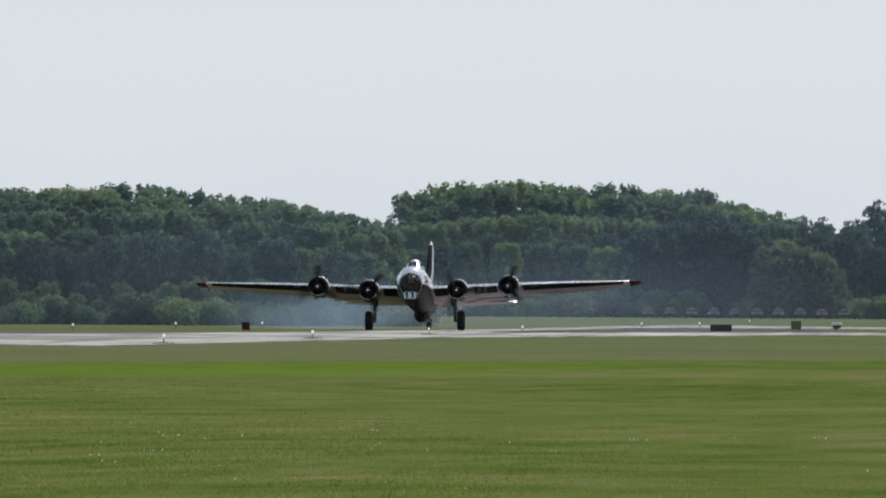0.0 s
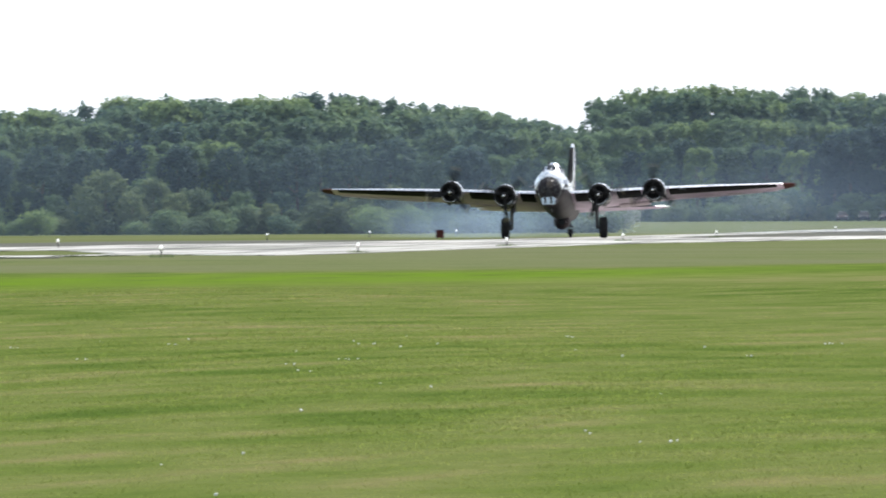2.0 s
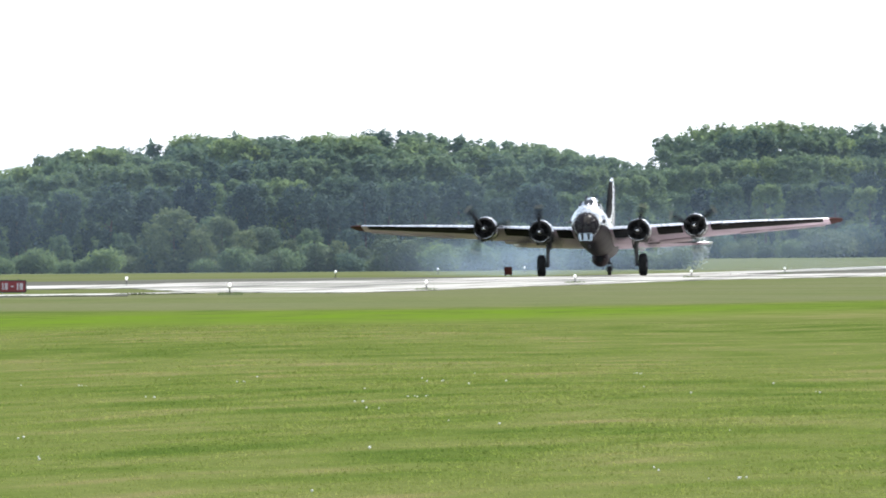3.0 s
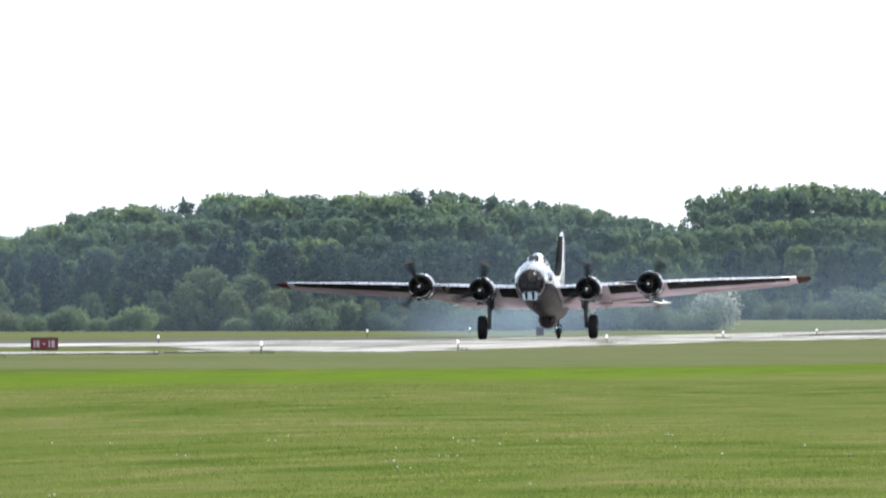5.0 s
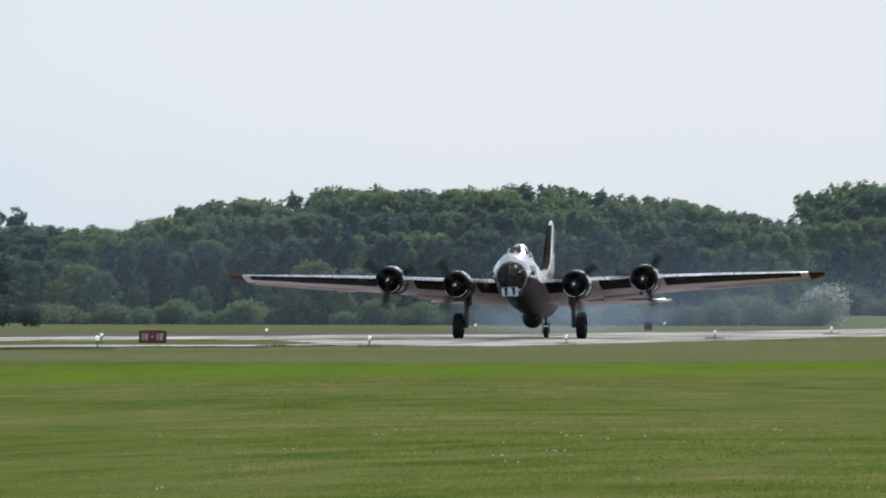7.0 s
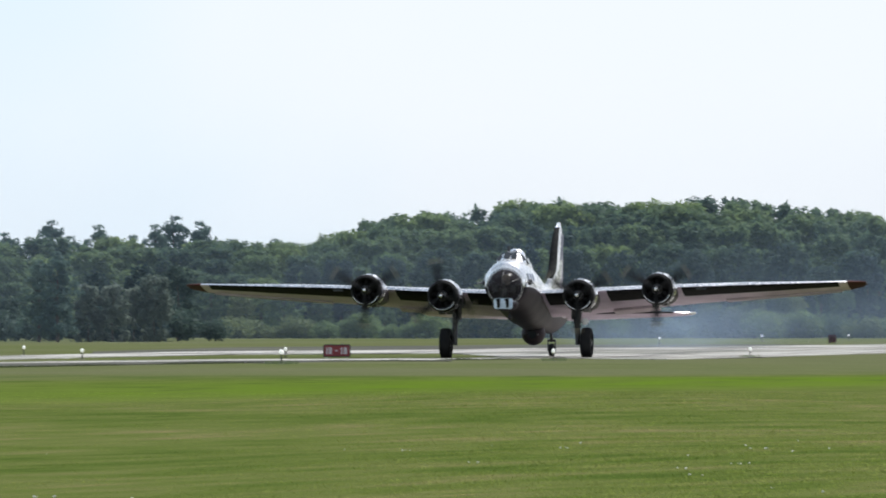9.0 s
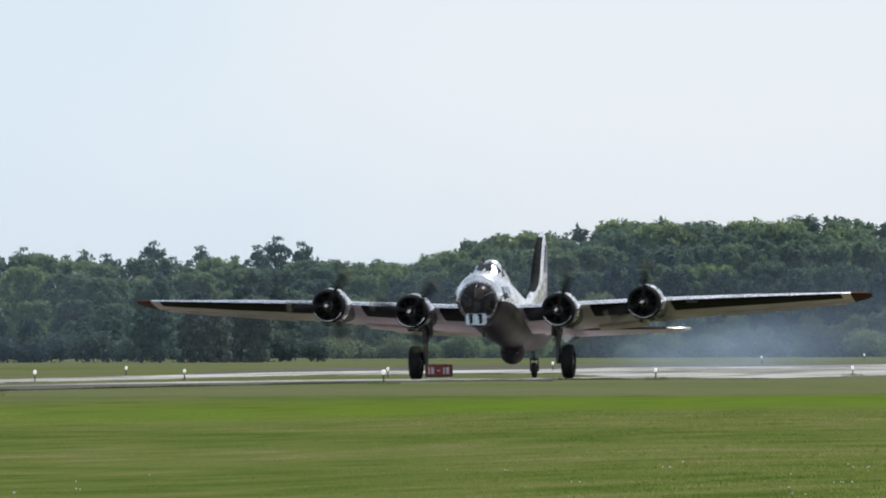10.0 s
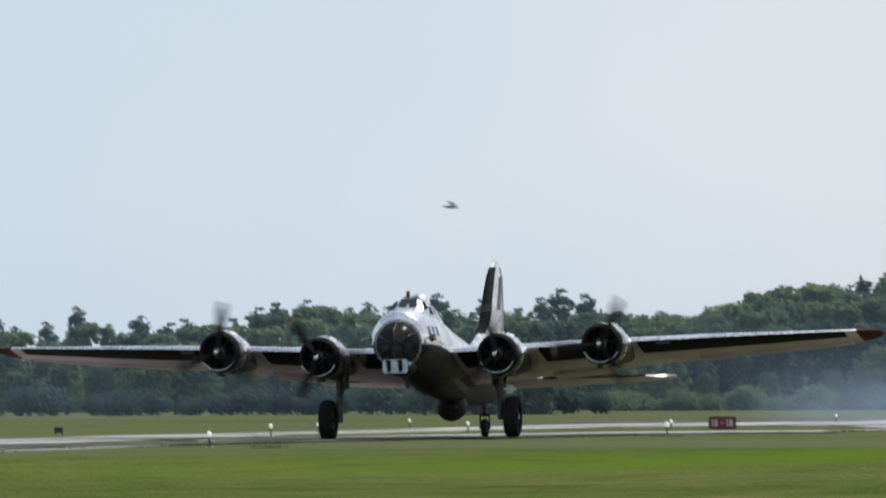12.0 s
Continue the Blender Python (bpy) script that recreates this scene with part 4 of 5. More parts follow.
    ball(bm, (0, -.25, 1.88), (.1, .28, .12), 12, 8)
    part("loop_aerial", bm, BLACK, root, "black teardrop aerial under the nose")
    part("pitot_tube", rod(bmesh.new(), (-.5, -.6, 2.5), (-.55, -1.2, 2.32), .02, .015, 8), STEEL, root)
    for side in (-1, 1):
        build_wing(side, root)
    props = [build_engine(h, root) for h in HUBS]
    # tail: fin with dorsal fillet, rudder, tailplane
    fin = [(2.45, 10.5, 18.8, .12), (3.1, 11.4, 18.95, .12), (3.45, 12.9, 19.1, .12), (3.75, 14.2, 19.25, .17), (4.1, 15.05, 19.35, .19), (4.6, 15.5, 19.4, .19), (5.2, 15.95, 19.4, .17), (5.8, 16.5, 19.25, .14), (6.15, 17.0, 18.95, .11), (6.40, 17.6, 18.5, .05)]

    def fin_ring(z, y0, y1, t):
        n, out = 9, []
        for k in range(n):
            s = (1 - math.cos(math.pi * k / (n - 1))) / 2
            out.append((t * math.sin(math.pi * s ** .6) ** .8 if 0 < k < n - 1 else 0.0, y0 + (y1 - y0) * s, z))
        return out + [(-a, b, c) for a, b, c in out[-2:0:-1]]
    f = part("tail_fin", loft(bmesh.new(), [fin_ring(*r) for r in fin]), ALUMINIUM, root, "tall rounded metal tail fin")
    part("fin_boot", loft(bmesh.new(), [fin_ring(z, y0 - .02, y0 + .8, t * .97 + .014) for z, y0, y1, t in fin[3:9]]), MATT_BLACK, f, "black boot on the fin's front edge")
    part("fin_band", loft(bmesh.new(), [[(s * (t + .012), y, z) for s, y in ((1, y0 + 1.5), (1, y0 + 2.1), (-1, y0 + 2.1), (-1, y0 + 1.5))] for z, y0, y1, t in fin[5:8]]), NAVY, f, "dark blue band across the fin")
    part("rudder", loft(bmesh.new(), [fin_ring(z, y1 - 1.15, y1 + .06, .085) for z, y0, y1, t in fin[1:9]]), DULL, f, "dull grey fabric rudder")
    for side in (-1, 1):
        sta = [(.3, 15.6, 2.86, 3.6), (2, 15.95, 2.87, 3.1), (4, 16.4, 2.88, 2.5), (5.6, 16.8, 2.88, 1.9), (6.3, 17.2, 2.88, 1.25), (6.55, 17.7, 2.88, .5)]
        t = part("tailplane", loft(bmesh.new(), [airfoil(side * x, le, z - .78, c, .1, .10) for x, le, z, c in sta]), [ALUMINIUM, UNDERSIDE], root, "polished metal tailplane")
        part("tailplane_boot", loft(bmesh.new(), [airfoil(side * x, le - .015, z - .78, c * .16, .1, .42) for x, le, z, c in sta[1:4]]), MATT_BLACK, t, "black boot on the front edge")
        part("tailplane_tip", loft(bmesh.new(), [airfoil(side * x, le - .012, z - .78, c * 1.015, .1, .105) for x, le, z, c in sta[4:]]), WHITE, t, "white tailplane tip")
    # undercarriage
    wheels = []
    for side in (-1, 1):
        x = side * 3.25
        xi = x - side * .42
        bm = rod(bmesh.new(), (xi, 1.95, 2.6), (xi, 1.97, .62), .13, .11, 14)
        rod(bm, (xi, 1.97, .71), (x, 1.97, .71), .09, .09, 12)
        rod(bm, (xi, 1.97, 1.3), (xi, 3.5, 2.35), .06, .06, 10), rod(bm, (xi - side * .28, 1.95, 2.4), (xi, 1.97, 1.25), .05, .05, 8)
        box(bm, (.2, .24, .5), (xi, 1.97, 1.15), .05)
        part("gear_leg", bm, DARK_STEEL, root, "dark main landing gear leg")
        bm = box(bmesh.new(), (.05, .9, .75), (xi - side * .22, 2.1, 2.15), .02)
        part("gear_door", bm, DARK_STEEL, root, "dark landing gear door")
        # White block added on one side to imitate sun on the gear.
        if side > 0:
            part("gear_fairing", box(bmesh.new(), (.42, .3, .3), (x - .08, 1.97, 1.68), .1), WHITE, root, "white block standing for a sunlit spot above the wheel")
        wheels.append(build_wheel(root, x, 1.97, .71, .5, "main_wheel", "black rubber main tyre"))
    bm = rod(bmesh.new(), (0, 14.7, 1.5), (0, 15.0, .75), .08, .07, 10)
    for s in (-1, 1):
        rod(bm, (s * .17, 15.0, .33), (s * .17, 15.0, .8), .035, .035, 8)
    rod(bm, (-.2, 15.0, .8), (.2, 15.0, .8), .05, .05, 8), rod(bm, (-.2, 15.0, .33), (.2, 15.0, .33), .04, .04, 8)
    rod(bm, (0, 15.0, .85), (0, 15.7, 1.7), .04, .04, 8)
    part("tail_gear_leg", bm, DARK_STEEL, root, "dark tail wheel fork")
    wheels.append(build_wheel(root, 0, 15.0, .33, .22, "tail_wheel", "black rubber tail tyre"))
    return root, props, wheels


airplane, propellers, rolling = build_aircraft()

# how the blades of each propeller stand, degrees from upright, at these seconds
PHASE_TIMES = (0, 5.5, 6, 6.5, 7, 9, 9.5, 10, 10.5, 11, 11.5, 12)
PHASES = ((0, 10, 60, 8, 67, 60, 92, 30, 82, 20, 80, 8), (40, 45, 5, 112, 85, 110, 77, 44, 34, 19, 116, 86),
          (90, 30, 38, 45, 48, 60, 30, 20, 0, 96, 108, 108), (20, 60, 92, 5, 37, 60, 90, 6, 41, 77, 103, 27))

# seconds, place of the outer hubs' middle (x, y), its height, bank in degrees
PLANE = [
    (0, -68.09, 654.78, 3.031, 0.61),
    (0.5, -68.02, 645.05, 3.015, 0.87),
    (1, -67.87, 635.04, 2.986, 0.98),
    (1.5, -67.66, 624.73, 3.041, 0.75),
    (2, -67.48, 614.09, 3.039, 0.46),
    (2.5, -67.22, 603.10, 2.988, 0.68),
    (3, -66.98, 591.74, 3.056, 0.53),
    (3.2, -66.88, 587.09, 3.056, 0.71),
    (4.8, -66.44, 547.48, 3.109, 0.78),
    (5, -66.46, 542.22, 3.078, 0.57),
    (5.5, -66.42, 528.78, 2.976, 0.32),
    (6, -66.37, 514.90, 2.922, 0.40),
    (6.5, -66.32, 500.58, 2.973, 0.51),
    (7, -66.24, 485.84, 2.920, 0.48),
    (8.8, -66.28, 429.23, 2.888, 0.40),
    (9, -66.32, 422.61, 2.846, 0.22),
    (9.5, -66.34, 405.79, 2.930, 0.64),
    (10, -66.40, 388.59, 3.002, 0.44),
    (10.5, -66.47, 371.04, 3.080, 1.06),
    (11, -66.52, 353.15, 3.085, 1.13),
    (11.5, -66.55, 334.94, 3.080, 0.98),
    (12, -66.61, 316.44, 3.070, 0.94),
]


# ------------------------------------------------------------------ field things
def runway_lamp():
    """A low edge light: ground plate, stake, collar and a white globe."""
    root = empty("runway_light", "white globe edge light on a short dark stake", "runway light", "edge lights of the runway")
    part("ground_plate", rod(bmesh.new(), (0, 0, -.05), (0, 0, .03), .14, .12, 14), CONCRETE, root)
    part("stake", rod(bmesh.new(), (0, 0, .0), (0, 0, .3), .03, .025, 10), DARK_STEEL, root, "dark stake")
    bm = rod(bmesh.new(), (0, 0, .27), (0, 0, .32), .055, .07, 14)
    part("collar", bm, STEEL, root)
    part("globe", ball(bmesh.new(), (0, 0, .4), (.068, .068, .085), 16, 10), GLOBE, root, "white glass globe")
    return root


def holding_sign():
    """A mandatory sign: boxed red face with pale figures that cannot be read, on two legs."""
    root = empty("holding_sign", "boxed red airfield sign with pale unreadable figures", "sign")
    part("case", box(bmesh.new(), (1.22, .22, .56), (0, 0, .36), .03), BLACK, root, "dark metal sign case")
    part("face", box(bmesh.new(), (1.12, .02, .46), (0, -.115, .36), .008), MAROON, root, "red sign face")
    for x, w, h in ((-.44, .07, .3), (-.29, .13, .3), (-.02, .12, .06), (.22, .07, .3), (.38, .14, .3)):
        part("figure_bar", box(bmesh.new(), (w, .012, h), (x, -.128, .36), .004), FIGURE, root, "pale painted bar")
    for x in (-.45, .45):
        part("leg", rod(bmesh.new(), (x, 0, -.05), (x, 0, .12), .03, .03, 10), STEEL, root)
        part("cap_bolt", rod(bmesh.new(), (x * .55, 0, .63), (x * .55, 0, .7), .035, .02, 8), DARK_STEEL, root)
    return root


def board_box(name, label, size, mat, legs=True):
    """A low boxed board on legs, seen from behind or from the side."""
    w, d, h = size
    root = empty(name, label, "sign" if "sign" in name else "box")
    part("case", box(bmesh.new(), (w, d, h), (0, 0, h / 2 + .1), .03), mat, root)
    part("rim", box(bmesh.new(), (w + .04, d * .4, .04), (0, 0, h + .11), .012), DARK_STEEL, root)
    for x in (-w * .38, w * .38):
        part("leg", rod(bmesh.new(), (x, 0, -.05), (x, 0, .14), .035, .035, 10), DARK_STEEL, root)
    return root


def white_topped_box():
    root = empty("equipment_box", "white-lidded equipment box on a dark pedestal", "box")
    part("lid", box(bmesh.new(), (.78, .6, .2), (0, 0, .55), .05), WHITE, root, "white rounded lid")
    part("body", box(bmesh.new(), (.62, .5, .26), (0, 0, .32), .03), DARK_STEEL, root, "dark body")
    part("pedestal", rod(bmesh.new(), (0, 0, -.05), (0, 0, .2), .12, .1, 14), BROWN, root)
    return root


def parked_car(paint):
    """A small saloon seen nose on, far off."""
    root = empty("car", "", "car", "cars parked below the far wood")
    rings = [[(s * w, y, z) for s, z in ((-1, z0), (1, z0), (1, z1), (-1, z1))] for y, w, z0, z1 in ((-2.1, .72, .35, .66), (-1.95, .84, .25, .78), (-.9, .88, .22, .92), (1.4, .88, .22, .95), (2.0, .84, .28, .92), (2.1, .74, .38, .8))]
    bm = loft(bmesh.new(), rings)
    bmesh.ops.bevel(bm, geom=bm.edges[:], offset=.04, segments=2, affect="EDGES")
    body = part("body", bm, paint, root)
    part("cabin", loft(bmesh.new(), [[(s * w, y, z) for s, w, z in ((-1, w0, .9), (1, w0, .9), (1, w1, z1), (-1, w1, z1))] for y, w0, w1, z1 in ((-.95, .78, .76, .93), (-.25, .8, .62, 1.4), (.9, .8, .62, 1.42), (1.6, .78, .7, .97))]), MATT_BLACK, root, "dark car windows")
    # Sun glint built as a small bright slab on the dark cabin.
    part("roof", box(bmesh.new(), (.7, .8, .05), (0, .33, 1.435), .02), STEEL, root, "bright steel slab on the roof for the sun's glint")
    for x in (-.6, .6):
        part("headlight", box(bmesh.new(), (.3, .05, .13), (x, -2.05, .68), .03), STEEL, body)
        for y in (-1.3, 1.3):
            part("wheel", rod(bmesh.new(), (x * 1.25 - .09, y, .32), (x * 1.25 + .09, y, .32), .32, .32, 18), RUBBER, root)
    return root


def bird():
    root = empty("bird", "small dark bird flying low over the field", "bird", "birds over the field")
    bm = ball(bmesh.new(), (0, 0, 0), (.075, .03, .032), 14, 8)
    ball(bm, (.075, 0, .012), .026, 10, 6)
    rod(bm, (-.06, 0, 0), (-.15, 0, .004), .022, .03, 6)
    part("body", bm, MATT_BLACK, root, "dark bird's body")
    wings = []
    for side in (-1, 1):
        bm = loft(bmesh.new(), [[(a, side * y, .006), (0, side * y, .012), (b, side * y, .004), (0, side * y, -.004)] for y, a, b in ((0.0, .045, -.04), (.06, .05, -.035), (.12, .02, -.05), (.17, -.04, -.07))])
        w = part("wing", bm, MATT_BLACK, root, "dark pointed wing")
        w.location = (0, side * .02, .012)
        wings.append((w, side))
    return root, wings


def set_down(ob, x, y, turn=0.0):
    ob.matrix_basis = pose(x, y, ground_z(x, y), 0, 0, turn)
    return ob


lamp_thing = runway_lamp()
set_down(lamp_thing, -78.0, 345.0)
for k in range(1, 7):
    copy_thing(lamp_thing, pose(-56.3 - .06 * k, 248.5 + 61 * k, ground_z(-56.3, 248.5 + 61 * k), 0, 0, 31 * k))
for x, y in ((-81.5, 498.4), (-84.6, 601.1), (-86.9, 670.4), (-85.0, 706.9), (-95.0, 451.1), (-83.2, 376.9), (-80.6, 394.9), (-63.3, 271.7), (-78.1, 430.0), (-62.7, 789.5), (-61.7, 842.7), (-65.4, 963.8)):
    copy_thing(lamp_thing, pose(x, y, ground_z(x, y), 0, 0, x * 7))
def verge_tufts():
    """Longer dark grass left standing round the lamp bases by the mower."""
    rng = random.Random(4)
    bm = bmesh.new()
    for k in range(7):
        cx, cy = -56.3 - .06 * k, 248.5 + 61 * k
        for j in range(110):
            a, r = rng.uniform(0, 6.283), .55 * math.sqrt(rng.random())
            x, y, h, w = cx + math.cos(a) * r, cy + math.sin(a) * r * 2, rng.uniform(.06, .17), rng.uniform(.01, .02)
            z, q = ground_z(x, y), rng.uniform(-.6, .6)
            lean = rng.uniform(-.05, .05)
            bm.faces.new([bm.verts.new(p) for p in ((x - w * math.cos(q), y - w * math.sin(q), z - .01), (x + w * math.cos(q), y + w * math.sin(q), z - .01), (x + lean, y, z + h))])
    tagged(new("tall_grass", mesh("tall_grass", bm, LEAF_D)), "longer dark grass tufts round the edge lights", "grass", kind="stuff")


verge_tufts()


def verge_fringe():
    """Rank grass left unmown along the near edge of the pavement."""
    rng = random.Random(14)
    bm = bmesh.new()
    line = [(-64.6, 243.0), (-66.8, 262), (-66.7, 286.2), (-65.7, 314.1), (-64.3, 343), (-63.6, 384), (-63.7, 407)]
    for (ax, ay), (bx, by) in zip(line, line[1:]):
        for j in range(900):
            t = rng.random()
            x, y = ax + (bx - ax) * t + rng.gauss(.25, .22), ay + (by - ay) * t + rng.uniform(-.4, .4)
            h, w, q = rng.uniform(.03, .1) * (.7 + .5 * math.sin(y * .35) * math.sin(y * .11)), rng.uniform(.015, .03), rng.uniform(-.6, .6)
            z = ground_z(x, y)
            bm.faces.new([bm.verts.new(p) for p in ((x - w * math.cos(q), y - w * math.sin(q), z - .01), (x + w * math.cos(q), y + w * math.sin(q), z - .01), (x + rng.uniform(-.04, .04), y, z + h))])
    tagged(new("verge_grass", mesh("verge_grass", bm, RANK)), "dark rank grass along the edge of the pavement", "grass", kind="stuff")


verge_fringe()
set_down(holding_sign(), -72.6, 412.5, 10)
set_down(board_box("airfield_sign", "black boxed airfield sign beside the taxiway", (1.5, .3, .44), BLACK), -46.4, 654.4, 4)
set_down(board_box("airfield_box", "weathered olive green box beside the taxiway", (.8, .6, .62), OLIVE), -46.3, 736.5, 4)
set_down(board_box("airfield_box", "rusty red-brown box beyond the runway", (.5, .4, .5), TIP_RED), -74.0, 606.5, 4)
set_down(board_box("airfield_box", "small dark box in the grass beyond the runway", (.34, .3, .2), DARK_STEEL), -93.1, 372.5, 4)
set_down(white_topped_box(), -43.1, 736.7, 0)
paints = [(CAR_DARK, "dark dusty red car parked below the far wood"), (MATT_BLACK, "dull black car parked below the far wood")]
for k in range(11):
    mat, text = paints[(k * 7 + k // 3) % 2]
    car = tagged(parked_car(mat), text)
    x, y = plan(-4.5 + .1325 * k, 1200)
    car.matrix_basis = pose(x, y, ground_z(x, y) + .01, 0, 0, 4 - .13 * k) @ Matrix.Diagonal((.88, .88, .88, 1))


# ------------------------------------------------------------------ grass blades and the unseen backdrop behind the eye
def blades():
    """Mown turf in front of the eye: tufts of bent blades, denser and finer near by."""
    rng = np.random.default_rng(5)
    pts = []
    for d0, d1, per, hi, wide, n in ((48, 66, 100, .013, .005, 3), (66, 90, 60, .013, .007, 3), (90, 130, 36, .015, .008, 3), (130, 205, 12, .016, .013, 3)):
        m = int(per * math.radians(13.6) * (d1 * d1 - d0 * d0) / 2)
        d = np.sqrt(rng.uniform(d0 * d0, d1 * d1, m))
        a = np.radians(rng.uniform(-15.2, -1.8, m))
        x, y = np.repeat(d * np.sin(a), n), np.repeat(d * np.cos(a), n)
        lump = np.repeat(.6 + .9 * rng.random(m) ** 6, n)
        k = m * n
        x, y = x + rng.normal(scale=.035, size=k), y + rng.normal(scale=.035, size=k)
        q, h, w = rng.uniform(0, 6.283, k), hi * lump * rng.uniform(.6, 1.2, k), wide * rng.uniform(.7, 1.3, k)
        lean = h * rng.uniform(.2, .8, k)
        v = np.zeros((k, 3, 3))
        g = np.array([ground_z(p, q2) for p, q2 in zip(x, y)])
        v[:, 0] = np.c_[x - w * np.cos(q), y - w * np.sin(q), g - .006]
        v[:, 1] = np.c_[x + w * np.cos(q), y + w * np.sin(q), g - .006]
        v[:, 2] = np.c_[x - lean * np.sin(q), y + lean * np.cos(q), g + h]
        pts.append(v)
    v = np.concatenate(pts)
    k = len(v)
    me = bpy.data.meshes.new("grass_blades")
    idx = np.arange(k * 3)
    me.vertices.add(k * 3)
    me.vertices.foreach_set("co", v.reshape(-1))
    me.loops.add(k * 3)
    me.loops.foreach_set("vertex_index", idx.astype(np.int32))
    me.polygons.add(k)
    me.polygons.foreach_set("loop_start", (np.arange(k) * 3).astype(np.int32))
    me.update(calc_edges=True)
    me.materials.append(BLADES)
    tagged(new("grass", me), "short mown green grass blades with pale tips", "grass", kind="stuff")


blades()


def flowers():
    """Scattered pale clover heads in the turf."""
    rng = random.Random(21)
    bm = bmesh.new()
    for k in range(70):
        d, a = math.sqrt(rng.uniform(50 ** 2, 120 ** 2)), rng.uniform(-15, -2)
        x, y = plan(a, d)
        for j in range(rng.choice((1, 1, 2, 4))):
            bmesh.ops.create_icosphere(bm, subdivisions=1, radius=rng.uniform(.006, .013), matrix=pose(x + rng.uniform(-.12, .12), y + rng.uniform(-.3, .3), ground_z(x, y) + rng.uniform(.015, .03)))
    tagged(new("clover_flowers", mesh("clover_flowers", bm, PETAL)), "small pale clover heads dotted in the grass", "flowers", kind="stuff")


flowers()


def unseen_backdrop():
    """Unseen plain wall added behind and beside the eye to darken metal reflections."""
    rng = random.Random(3)
    bm = bmesh.new()
    rows = []
    for k in range(140):
        a = radians(40 + 275 * k / 139)
        r = 170 + 60 * abs(math.cos(a)) + rng.uniform(-6, 6)
        h = 13 + rng.uniform(-3, 3)
        rows.append([bm.verts.new((math.sin(a) * (r + o), math.cos(a) * (r + o), z)) for o, z in ((0, -.5), (-3 + rng.uniform(-1, 1), h * .4), (-1, h * .8), (4, h), (12, h * .6), (14, -.5))])
    for p, q in zip(rows, rows[1:]):
        for i in range(5):
            bm.faces.new((p[i], p[i + 1], q[i + 1], q[i]))
    mat = speckled("backdrop_green", (0.02, 0.04, 0.012), (0.07, 0.10, 0.025), 0.3, 0.9)
    tagged(new("backdrop", mesh("backdrop", bm, mat)), "unseen dark wall added round the field for reflections", "backdrop", kind="structure")


unseen_backdrop()


# ------------------------------------------------------------------ exhaust smoke and imitated aerial haze
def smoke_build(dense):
    """Thin bluish smoke, also used for imitated haze, densest in each puff's middle."""
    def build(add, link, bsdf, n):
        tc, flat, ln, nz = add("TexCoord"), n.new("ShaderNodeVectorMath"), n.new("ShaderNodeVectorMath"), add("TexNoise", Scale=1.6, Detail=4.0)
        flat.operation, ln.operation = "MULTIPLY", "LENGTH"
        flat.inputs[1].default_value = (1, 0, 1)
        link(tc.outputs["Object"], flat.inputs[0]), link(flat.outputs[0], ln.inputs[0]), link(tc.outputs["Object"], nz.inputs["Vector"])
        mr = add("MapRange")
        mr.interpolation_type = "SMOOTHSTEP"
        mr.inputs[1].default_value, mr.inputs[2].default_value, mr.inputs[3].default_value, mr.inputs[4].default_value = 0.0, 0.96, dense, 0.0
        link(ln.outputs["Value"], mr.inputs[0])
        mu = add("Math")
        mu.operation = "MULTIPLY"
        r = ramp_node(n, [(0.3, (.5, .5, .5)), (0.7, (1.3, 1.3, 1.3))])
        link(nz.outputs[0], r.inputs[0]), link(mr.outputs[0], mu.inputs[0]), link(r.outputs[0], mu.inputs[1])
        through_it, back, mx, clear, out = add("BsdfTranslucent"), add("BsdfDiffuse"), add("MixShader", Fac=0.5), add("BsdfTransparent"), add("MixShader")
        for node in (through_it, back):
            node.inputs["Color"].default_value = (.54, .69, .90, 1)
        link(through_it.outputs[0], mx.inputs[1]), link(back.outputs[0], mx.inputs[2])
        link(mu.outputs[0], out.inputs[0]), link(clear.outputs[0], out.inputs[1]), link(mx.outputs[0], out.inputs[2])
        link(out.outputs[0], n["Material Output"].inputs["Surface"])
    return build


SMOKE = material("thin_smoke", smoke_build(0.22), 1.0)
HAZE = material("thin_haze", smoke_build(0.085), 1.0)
THIN = material("thinning_smoke", smoke_build(0.085), 1.0)


def build_smoke():
    rng = random.Random(8)
    root = empty("exhaust_smoke", "thin bluish exhaust smoke drifting low behind the airplane", "smoke")
    bm = ball(bmesh.new(), (0, 0, 0), 1.0, 32, 20)
    bmesh.ops.delete(bm, geom=[v for v in bm.verts if v.co.y > 0.01], context="VERTS")
    base = mesh("puff", bm, SMOKE)
    thin = base.copy()
    thin.materials[0] = THIN
    for k, (x, w) in enumerate(((-7, 8), (-10, 11), (-11, 14), (-6, 18), (3, 27))):
        o = new("puff", base if k < 2 else thin)
        o.parent = root
        o.matrix_basis = pose(x, 14 * k + 4 * k * k, .9 + .3 * k) @ Matrix.Diagonal((w, 2.5, 2.3 + .8 * k, 1))
    return root


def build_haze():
    """Translucent shells added in front of the woods to imitate aerial haze."""
    root = empty("drifting_haze", "thin blue shells added to imitate aerial haze before the wood", "haze")
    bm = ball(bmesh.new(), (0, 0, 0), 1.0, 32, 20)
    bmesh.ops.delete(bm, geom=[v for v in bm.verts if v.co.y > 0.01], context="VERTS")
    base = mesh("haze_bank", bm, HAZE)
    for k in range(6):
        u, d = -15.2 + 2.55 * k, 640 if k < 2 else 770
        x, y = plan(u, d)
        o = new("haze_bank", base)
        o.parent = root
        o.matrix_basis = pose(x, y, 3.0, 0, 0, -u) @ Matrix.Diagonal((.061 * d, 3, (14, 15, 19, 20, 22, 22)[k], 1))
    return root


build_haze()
smoke = build_smoke()
bird_one, wings_one = bird()
bird_two, wings_two = bird()
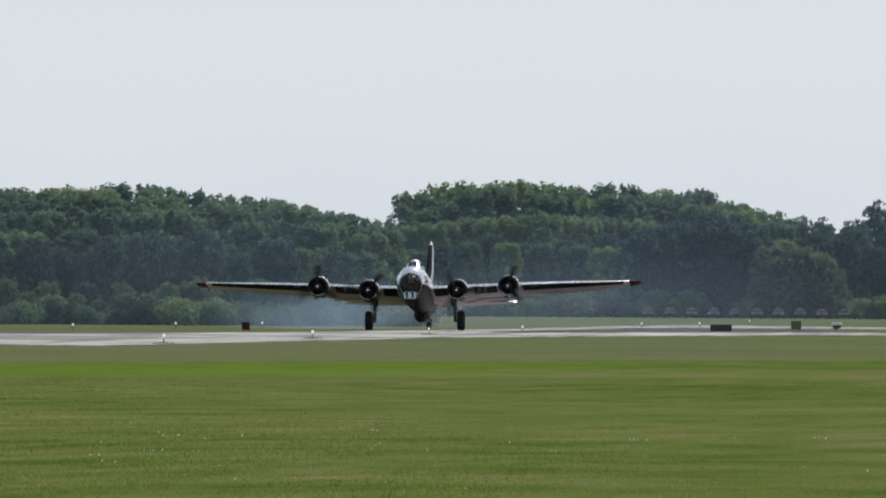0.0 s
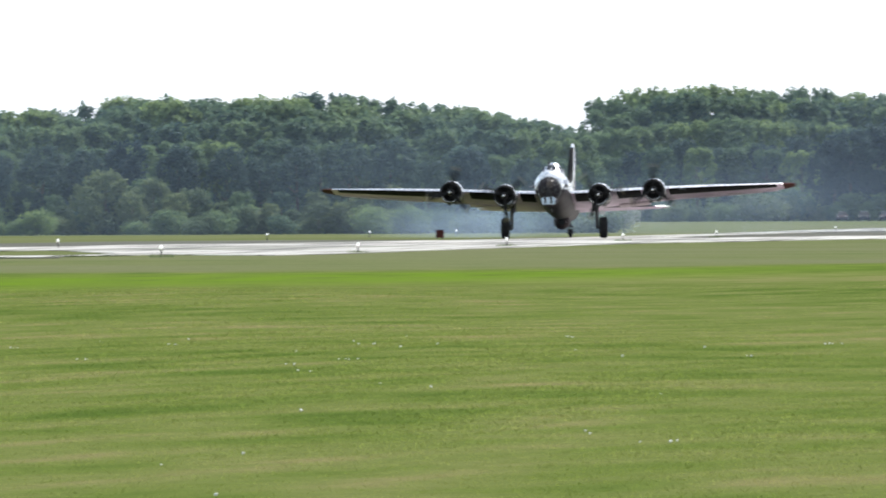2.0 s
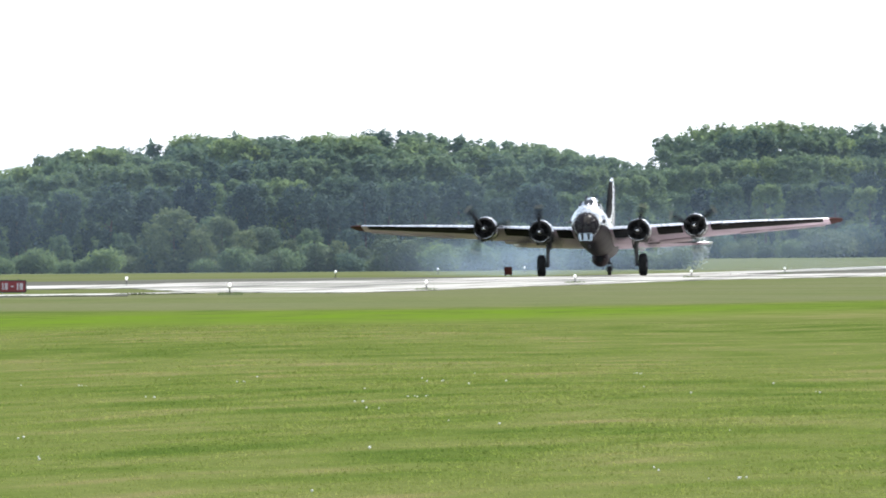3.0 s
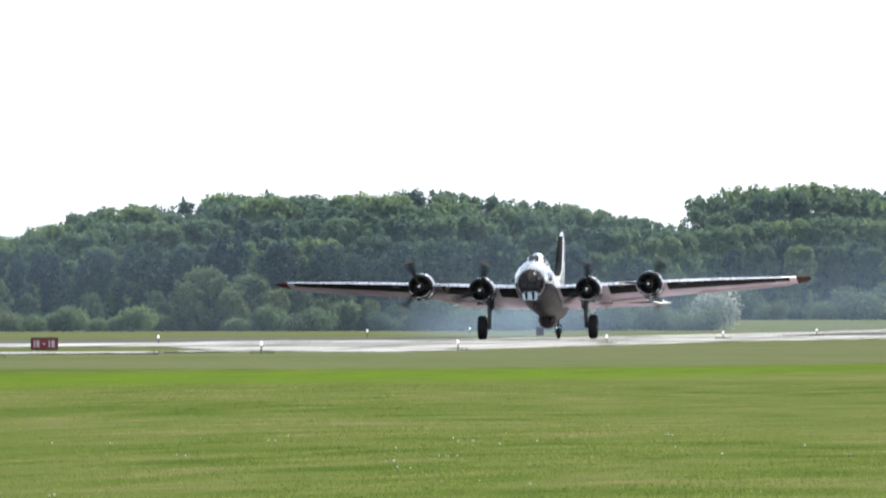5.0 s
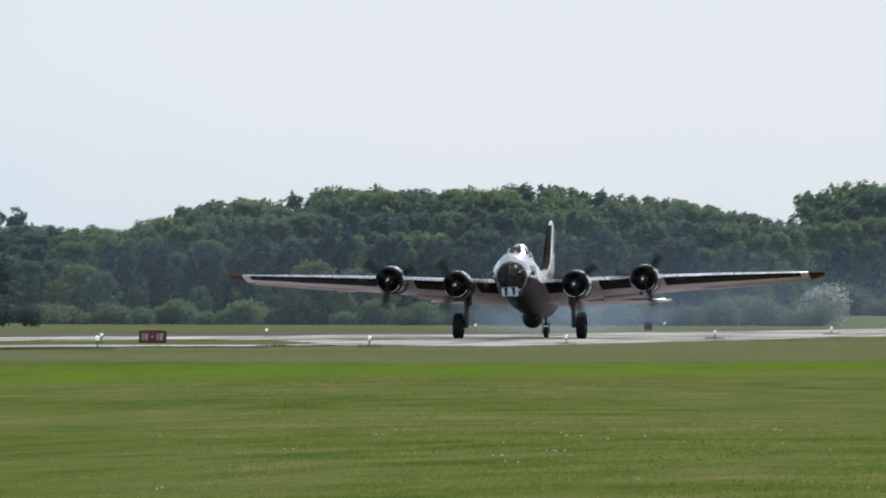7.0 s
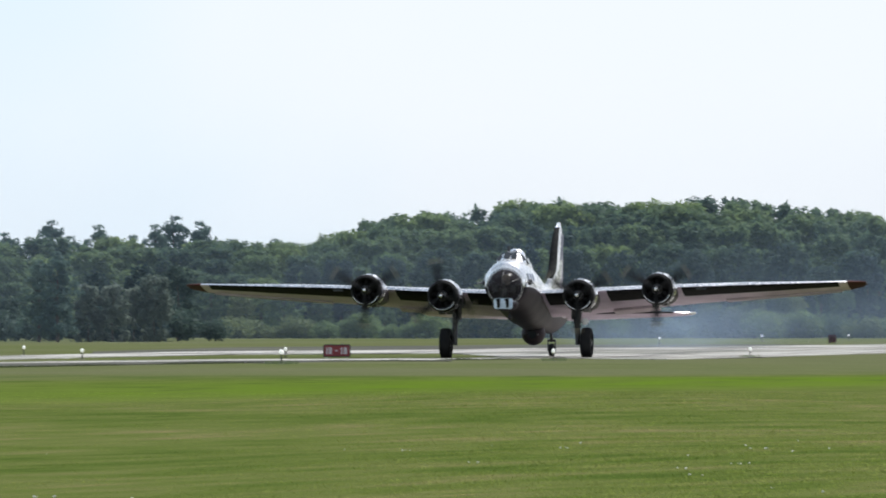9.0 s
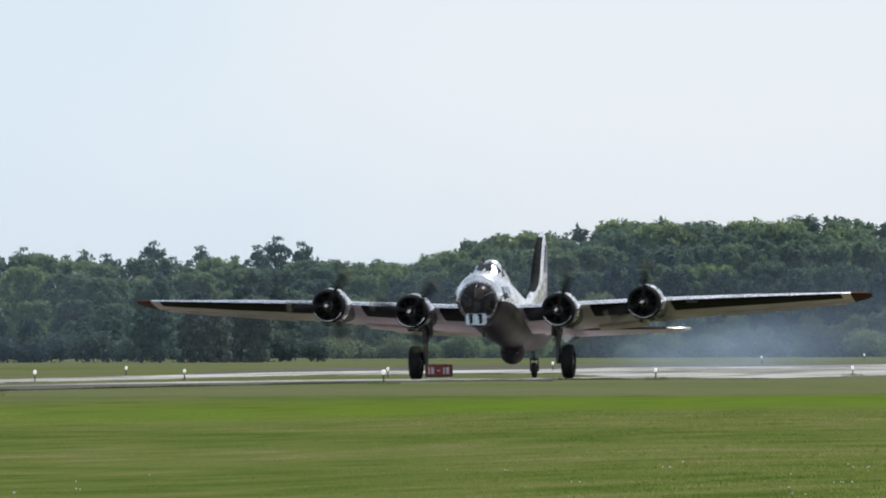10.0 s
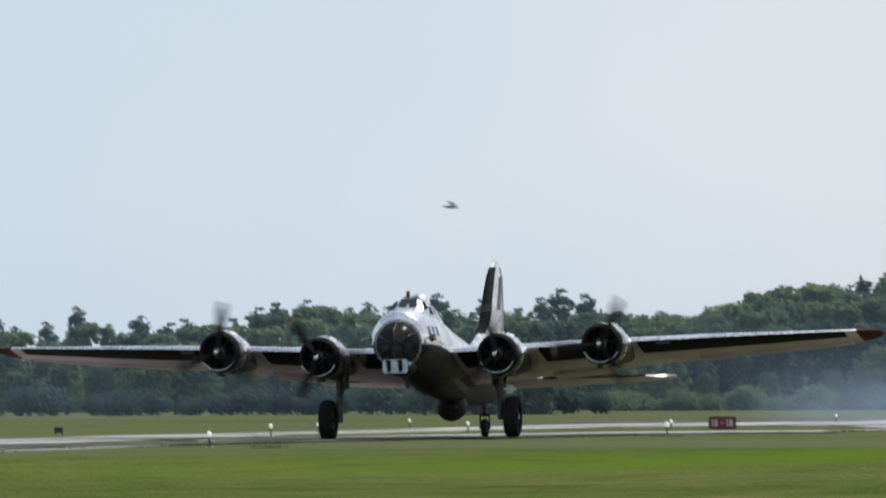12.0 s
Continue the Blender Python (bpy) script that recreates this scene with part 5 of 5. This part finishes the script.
for b in (bird_one, bird_two):
    b.scale = (.8, .8, .8)

# seconds and place
BIRD_ONE = [(0, -152.71, 122.51, 5.22), (10.5, -37.52, 145.45, 5.17), (11, -32.03, 146.54, 5.22), (11.5, -26.55, 147.63, 5.27), (12, -21.06, 148.72, 5.32)]
BIRD_TWO = [(0, -140.25, 122.49, 4.60), (11, -39.39, 144.89, 4.61), (11.5, -34.81, 145.91, 4.60), (12, -30.23, 146.92, 4.57)]



# ------------------------------------------------------------------ motion
def track(t):
    """The aircraft's place on the runway at t seconds."""
    for a, b in zip(PLANE, PLANE[1:]):
        if t <= b[0]:
            break
    s = (t - a[0]) / (b[0] - a[0])
    return [p + (q - p) * s for p, q in zip(a[1:], b[1:])]


def motions():
    yaw = 1.55
    walk(airplane, [(t, pose(x, y, min(max(z - 3.07, ground_z(x, y) - .03), ground_z(x, y) + .05), 0, -bank, yaw)) for t, x, y, z, bank in PLANE])
    # wheels roll with the distance covered, propellers turn step by step
    last = FPS * 12
    ys = [track(k / FPS)[1] for k in range(last + 1)]
    for w, r in zip(rolling, (.71, .71, .33)):
        x, y, z = w.matrix_basis.translation
        rate = min(1.0, 1.3 / max(abs((ys[k] - ys[k + 1]) / r) for k in range(last)))
        walk(w, [(k / FPS, pose(x, y, z) @ Matrix.Rotation((ys[0] - ys[k]) / r * rate, 4, "X")) for k in range(last + 1)])
    for p, phases in zip(propellers, PHASES):
        m = p.matrix_basis.copy()
        rows, angle = [(0, m @ Matrix.Rotation(radians(phases[0]), 4, "Y"))], float(phases[0])
        for (t0, a), (t1, b) in zip(zip(PHASE_TIMES, phases), zip(PHASE_TIMES[1:], phases[1:])):
            n = round((t1 - t0) * FPS)
            turn = (b - a) % 120 + 120 * round((74 * n - (b - a) % 120) / 120)
            for k in range(1, n + 1):
                rows.append((t0 + k / FPS, m @ Matrix.Rotation(radians(angle + turn * k / n), 4, "Y")))
            angle += turn
        walk(p, rows)
    # smoke trails the aircraft and falls behind as it speeds up
    walk(smoke, [(t, pose(x - 1 + .1 * t, y + 24 + 2 * t + 12 * max(0, t - 3.5), 0)) for t, x, y, z, bank in PLANE])
    # birds cross the field near the end
    for b, wings, rows in ((bird_one, wings_one, BIRD_ONE), (bird_two, wings_two, BIRD_TWO)):
        walk(b, [(t, pose(x, y, z, 0, 0, 12)) for t, x, y, z in rows])
        for w, side in wings:
            at = w.location.copy()
            walk(w, [(k / FPS, pose(*at) @ Matrix.Rotation(side * radians(12 + 38 * math.sin(k * 1.7)), 4, "X")) for k in range(last + 1)])



motions()
